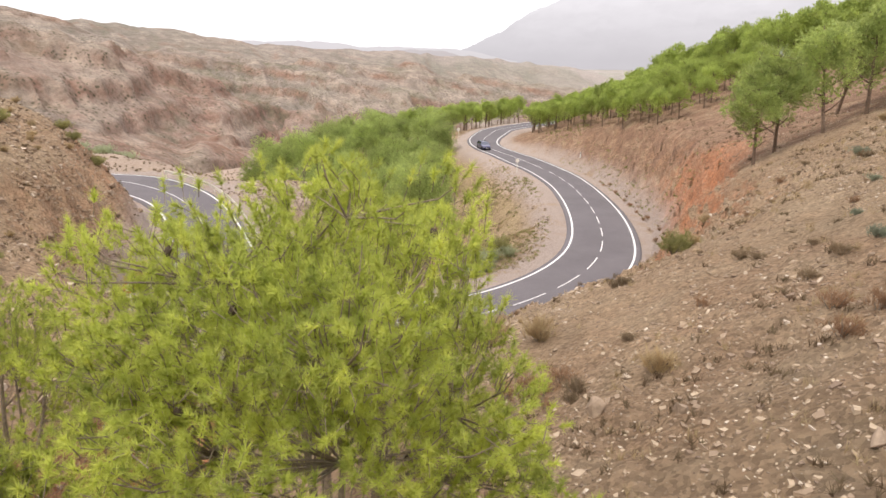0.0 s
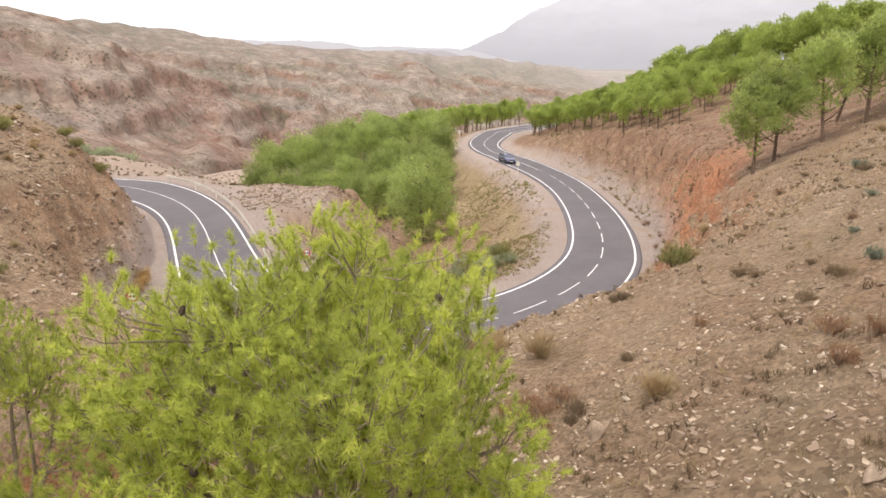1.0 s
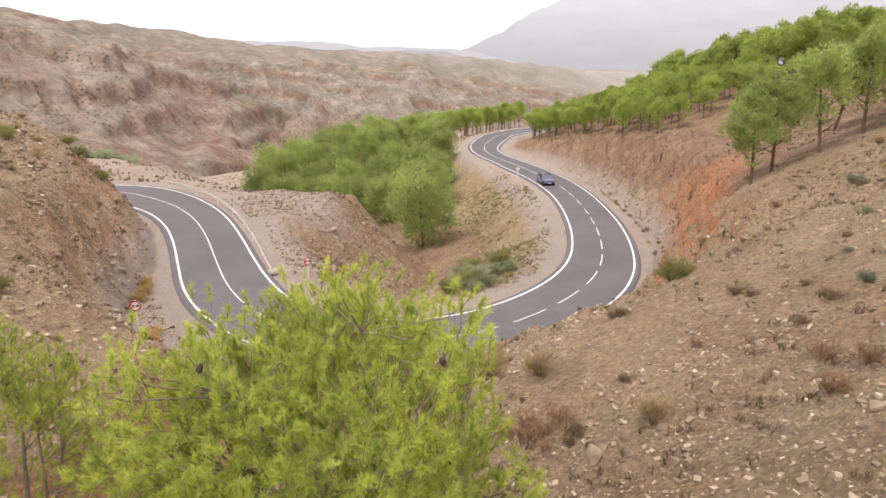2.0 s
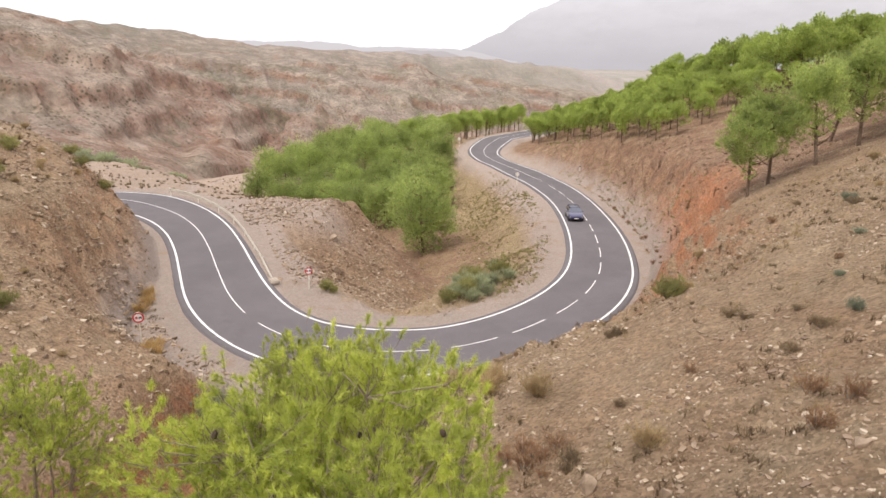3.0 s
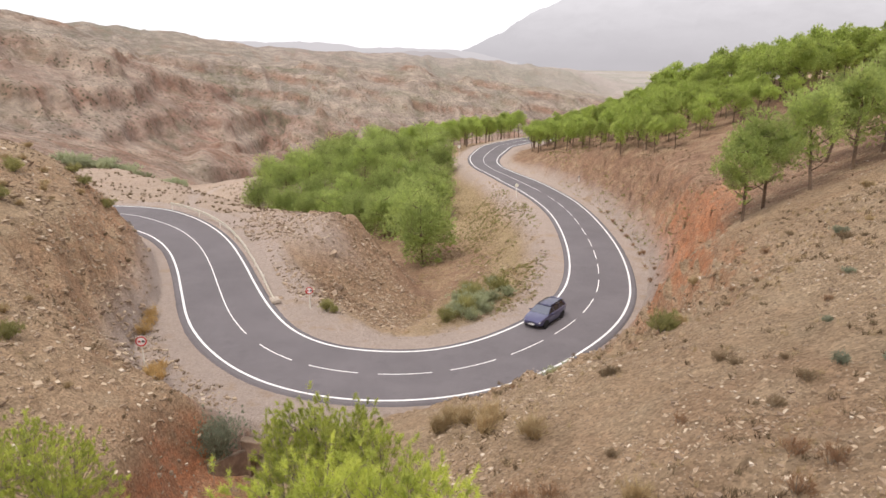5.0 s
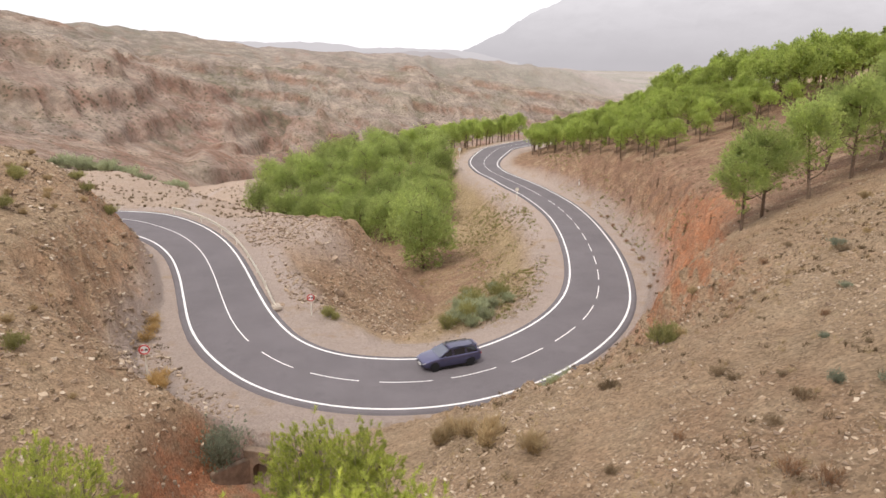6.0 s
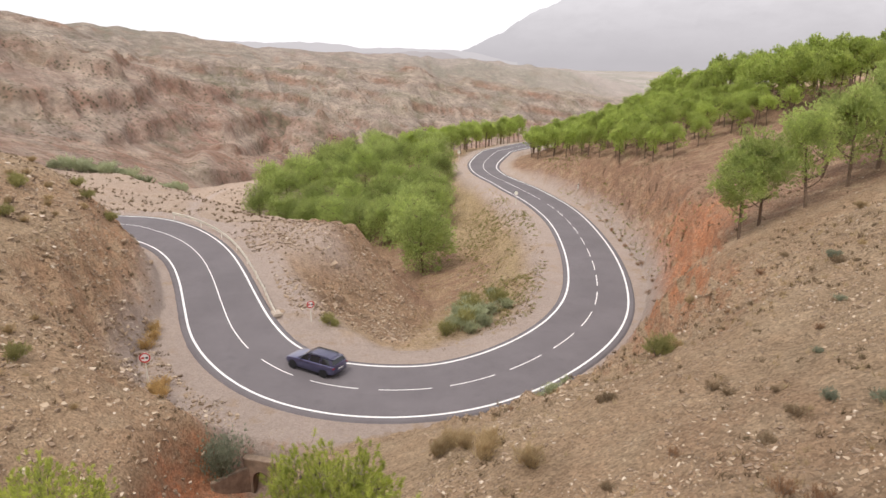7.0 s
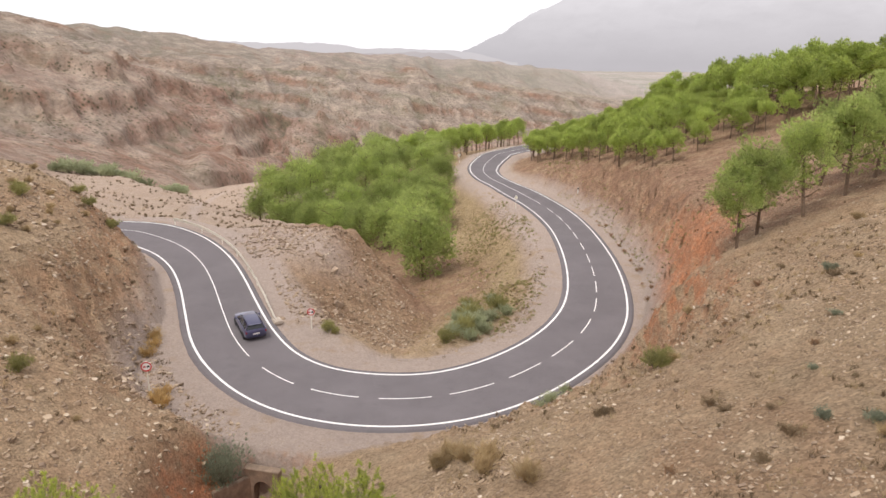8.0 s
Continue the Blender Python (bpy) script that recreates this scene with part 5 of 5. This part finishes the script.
def hull():
    bm = bmesh.new()
    rings = []
    for x, w, sill, waist, top in HULL:
        half = [(0.0, sill - 0.02), (w * 0.80, sill - 0.02), (w * 0.965, sill + 0.07), (w * 0.985, (sill + waist) * 0.47), (w, (sill + waist) * 0.56), (w * 0.985, waist), (w * 0.93, top), (w * 0.55, top + 0.022), (0.0, top + 0.032)]
        ring = half + [(-y, z) for y, z in half[-2:0:-1]]
        rings.append([bm.verts.new((x, y, z)) for y, z in ring])
    n = len(rings[0])
    for a, b in zip(rings, rings[1:]):
        for k in range(n):
            bm.faces.new((a[k], a[(k + 1) % n], b[(k + 1) % n], b[k]))
    bm.faces.new(rings[0])
    bm.faces.new(rings[-1][::-1])
    return bm


def slab(bm, corners, thick=0.012):
    """A plate through the corners, thickened inwards."""
    c = [Vector(v) for v in corners]
    n = (c[1] - c[0]).cross(c[2] - c[0]).normalized() * thick
    a, b = [bm.verts.new(v) for v in c], [bm.verts.new(v - n) for v in c]
    bm.faces.new(a)
    bm.faces.new(b[::-1])
    for k in range(len(c)):
        bm.faces.new((a[k], b[k], b[(k + 1) % len(c)], a[(k + 1) % len(c)]))
    return bm


def wheel(parent, x, y, side):
    root = new("wheel")
    root.parent = parent
    root.matrix_basis = pose(x, y, 0.315)
    bm = bmesh.new()
    prof = [(0.205, -0.095), (0.285, -0.105), (0.312, -0.075), (0.315, 0.0), (0.312, 0.075), (0.285, 0.105), (0.205, 0.095)]
    n = 24
    rings = [[bm.verts.new((r * math.cos(6.2832 * k / n), q, r * math.sin(6.2832 * k / n))) for k in range(n)] for r, q in prof]
    for i in range(len(rings)):
        a, b = rings[i], rings[(i + 1) % len(rings)]
        for k in range(n):
            bm.faces.new((a[k], a[(k + 1) % n], b[(k + 1) % n], b[k]))
    part("tyre", bm, TYRE, root, "", True)
    bm = bmesh.new()
    made = bmesh.ops.create_cone(bm, cap_ends=True, segments=20, radius1=0.06, radius2=0.05, depth=0.05)["verts"]
    bmesh.ops.transform(bm, matrix=pose(0, side * 0.075, 0, 90), verts=made)
    for k in range(5):
        box(bm, (0.052, 0.03, 0.18), (0.115 * math.sin(k * 1.2566), side * 0.075, 0.115 * math.cos(k * 1.2566)), pose(0, 0, 0, 0, math.degrees(k * 1.2566), 0))
    tread = bmesh.ops.create_cone(bm, cap_ends=False, segments=24, radius1=0.207, radius2=0.207, depth=0.17)["verts"]
    bmesh.ops.transform(bm, matrix=pose(0, 0, 0, 90), verts=tread)
    part("rim", bm, ALLOY, root, "five-spoke alloy rim")
    return root


def estate_car():
    root = new("car")
    root.scale = (0.95, 0.95, 0.95)
    body = part("body", hull(), CAR_BLUE, root, "dark blue metallic body", True)
    m = body.modifiers.new("crease", "BEVEL")
    m.width, m.segments, m.limit_method, m.angle_limit = 0.018, 2, "ANGLE", radians(40)
    # glass house: lower and upper corners
    roof_z, belt = 1.375, 0.945
    f0, f1, r0, r1 = 0.98, 0.22, -2.06, -1.80          # foot and head of windscreen and tailgate
    wl, wu = 0.805, 0.605
    b1, b2 = -0.05, -1.02                              # door pillars
    up = lambda x: roof_z - 0.05 * abs((x + 0.7) / 1.1) ** 2
    low = lambda x: belt - 0.012 * x
    part("windscreen", slab(bmesh.new(), [(f0, wl * 0.93, low(f0)), (f1, wu, up(f1)), (f1, -wu, up(f1)), (f0, -wl * 0.93, low(f0))][::-1]), SCREEN_GLASS, root, "windscreen with the sky's reflection in its colour")
    part("rear_window", slab(bmesh.new(), [(r0, wl * 0.9, low(r0) + 0.03), (r1, wu * 0.97, up(r1)), (r1, -wu * 0.97, up(r1)), (r0, -wl * 0.9, low(r0) + 0.03)]), CAR_GLASS, root, "dark rear window")
    for side in (1, -1):
        rows = [(f0 - 0.10, f1 - 0.02, b1 + 0.04, b1 + 0.03), (b1 - 0.04, b1 - 0.03, b2 + 0.04, b2 + 0.03), (b2 - 0.05, b2 - 0.04, r0 + 0.18, r1 + 0.08)]
        for xa, xb, xc, xd in rows:
            pts = [(xa, side * wl, low(xa)), (xb, side * (wu + 0.02), up(xb) - 0.03), (xd, side * (wu + 0.02), up(xd) - 0.03), (xc, side * wl, low(xc))]
            part("side_window", slab(bmesh.new(), pts if side < 0 else pts[::-1]), CAR_GLASS, root, "dark side window")
        for xa, xb, wide in ((f0 - 0.03, f1 + 0.02, 0.07), (b1, b1, 0.07), (b2, b2, 0.08), (r0 + 0.07, r1 + 0.02, 0.16)):
            bm = bmesh.new()
            pts = [(xa + wide / 2, side * (wl + 0.004), low(xa)), (xb + wide / 2, side * (wu + 0.026), up(xb) - 0.01), (xb - wide / 2, side * (wu + 0.026), up(xb) - 0.01), (xa - wide / 2, side * (wl + 0.004), low(xa))]
            part("pillar", slab(bm, pts if side < 0 else pts[::-1], 0.05), CAR_BLUE, root)
    bm = bmesh.new()
    xs = np.linspace(r1 - 0.12, f1 + 0.03, 9)
    grid = [[bm.verts.new((x, y * (wu + 0.03), up(x) + 0.028 * (1 - y * y))) for y in np.linspace(-1, 1, 9)] for x in xs]
    for a, b in zip(grid, grid[1:]):
        for k in range(8):
            bm.faces.new((a[k], b[k], b[k + 1], a[k + 1]))
    bmesh.ops.solidify(bm, geom=bm.faces[:], thickness=-0.03)
    part("roof", bm, CAR_BLUE, root, "dark blue roof panel", True)
    for side in (1, -1):
        bm = bmesh.new()
        box(bm, (1.65, 0.035, 0.03), (-0.78, side * 0.56, roof_z + 0.055), None, 0.01)
        for x in (-1.5, -0.78, -0.05):
            box(bm, (0.10, 0.03, 0.06), (x, side * 0.56, roof_z + 0.02), None, 0.008)
        part("roof_rail", bm, TRIM, root, "black roof rail")
        bm = bmesh.new()
        box(bm, (0.14, 0.20, 0.13), (0.62, side * 0.95, 0.98), None, 0.035)
        part("wing_mirror", bm, CAR_BLUE, root)
        bm = bmesh.new()
        box(bm, (0.26, 0.34, 0.13), (1.98, side * 0.56, 0.615), pose(0, 0, 0, 0, 18, -side * 24), 0.035)
        part("headlight", bm, LAMP_CLEAR, root, "clear headlight")
        bm = bmesh.new()
        box(bm, (0.12, 0.30, 0.17), (-2.10, side * 0.655, 0.80), pose(0, 0, 0, 0, -6, side * 16), 0.03)
        part("tail_light", bm, LAMP_RED, root, "red tail light")
        for x in (-1.32, 1.36):
            # uncut body: a black disc added for the arch opening and its shade
            bm = bmesh.new()
            made = bmesh.ops.create_cone(bm, cap_ends=True, segments=24, radius1=0.365, radius2=0.345, depth=0.10)["verts"]
            bmesh.ops.transform(bm, matrix=pose(x, side * 0.835, 0.335, 90), verts=made)
            part("wheel_arch_disc", bm, TRIM, root, "black disc standing in for the shaded wheel arch")
        bm = bmesh.new()
        box(bm, (2.1, 0.04, 0.10), (0.02, side * 0.885, 0.235), None, 0.015)
        part("sill", bm, TRIM, root, "black sill trim")
        for x in (-0.78, 0.22):
            bm = bmesh.new()
            box(bm, (0.20, 0.03, 0.03), (x, side * 0.893, 0.80), None, 0.01)
            part("door_handle", bm, CAR_BLUE, root)
    bm = bmesh.new()
    box(bm, (0.10, 1.15, 0.16), (2.115, 0, 0.40), None, 0.03)
    part("lower_grille", bm, TRIM, root, "black lower grille")
    bm = bmesh.new()
    box(bm, (0.06, 0.52, 0.10), (2.135, 0, 0.565), None, 0.02)
    part("grille", bm, TRIM, root, "black radiator grille")
    for x, z, name in ((2.175, 0.43, "front_plate"), (-2.185, 0.66, "rear_plate")):
        bm = bmesh.new()
        box(bm, (0.015, 0.50, 0.105), (x, 0, z), None, 0.004)
        part("number_plate", bm, WHITE, root, "white number plate")
    bm = bmesh.new()
    box(bm, (0.10, 1.35, 0.14), (-2.12, 0, 0.44), None, 0.03)
    part("rear_bumper", bm, TRIM, root, "dark rear bumper trim")
    bm = bmesh.new()
    box(bm, (0.16, 1.05, 0.03), (r1 - 0.12, 0, roof_z - 0.02), pose(0, 0, 0, 0, 6, 0), 0.012)
    part("spoiler", bm, CAR_BLUE, root)
    wheels = [wheel(root, x, side * 0.775, side) for x in (-1.32, 1.36) for side in (1, -1)]
    tagged(root, "dark blue estate car driving along the road", "car")
    return root, wheels


CAR, WHEELS = estate_car()


# ---------- what moves ----------

# Seconds, metres along the road, metres from its centre line.
DRIVE = [(-0.5, 109.91, -1.47), (0, 115.2, -1.53), (0.5, 120.93, -2.0), (1, 127.67, -2.09), (1.5, 135.52, -1.65), (2.15, 147.09, -1.4),
         (2.8, 159.79, -1.32), (3.5, 173.27, -1.38), (4, 181.37, -1.57), (4.5, 188.15, -1.67), (5.15, 195.96, -1.87),
         (5.8, 202.84, -2.06), (6.5, 210.57, -1.65), (7, 215.79, -1.52), (7.5, 220.79, -1.24), (8, 225.98, -1.35), (8.5, 231.46, -1.44)]


def drive(t):
    """How far along and how far aside the car is."""
    curve = glide(DRIVE, 20)
    return np.interp(t, curve[:, 0], curve[:, 1]), np.interp(t, curve[:, 0], curve[:, 2])


def motions():
    rows, turns = [], []
    for k in range(0, 81):
        t = k / 10
        s, off = drive(t)
        fx, fy, fz, _ = beside(s + 1.35, float(off))
        bx, by, bz, _ = beside(s - 1.35, float(off))
        yaw, pitch = math.atan2(fy - by, fx - bx), math.atan2(fz - bz, 2.7)
        rows.append((t, pose((fx + bx) / 2, (fy + by) / 2, (fz + bz) / 2 + 0.004, 0, -math.degrees(pitch), math.degrees(yaw))))
    walk(CAR, rows)
    # five-spoke wheels: the spin from one thirtieth of a second to the next, less whole fifths of a turn
    for w in WHEELS:
        x, y, z = w.location
        angle, rows = 0.0, []
        for k in range(0, 241):
            t = k / 30
            if k:
                angle += math.degrees((drive(t)[0] - drive(t - 1 / 30)[0]) / 0.3) % 72
            rows.append((t, pose(x, y, z, 0, angle, 0)))
        walk(w, rows)


motions()
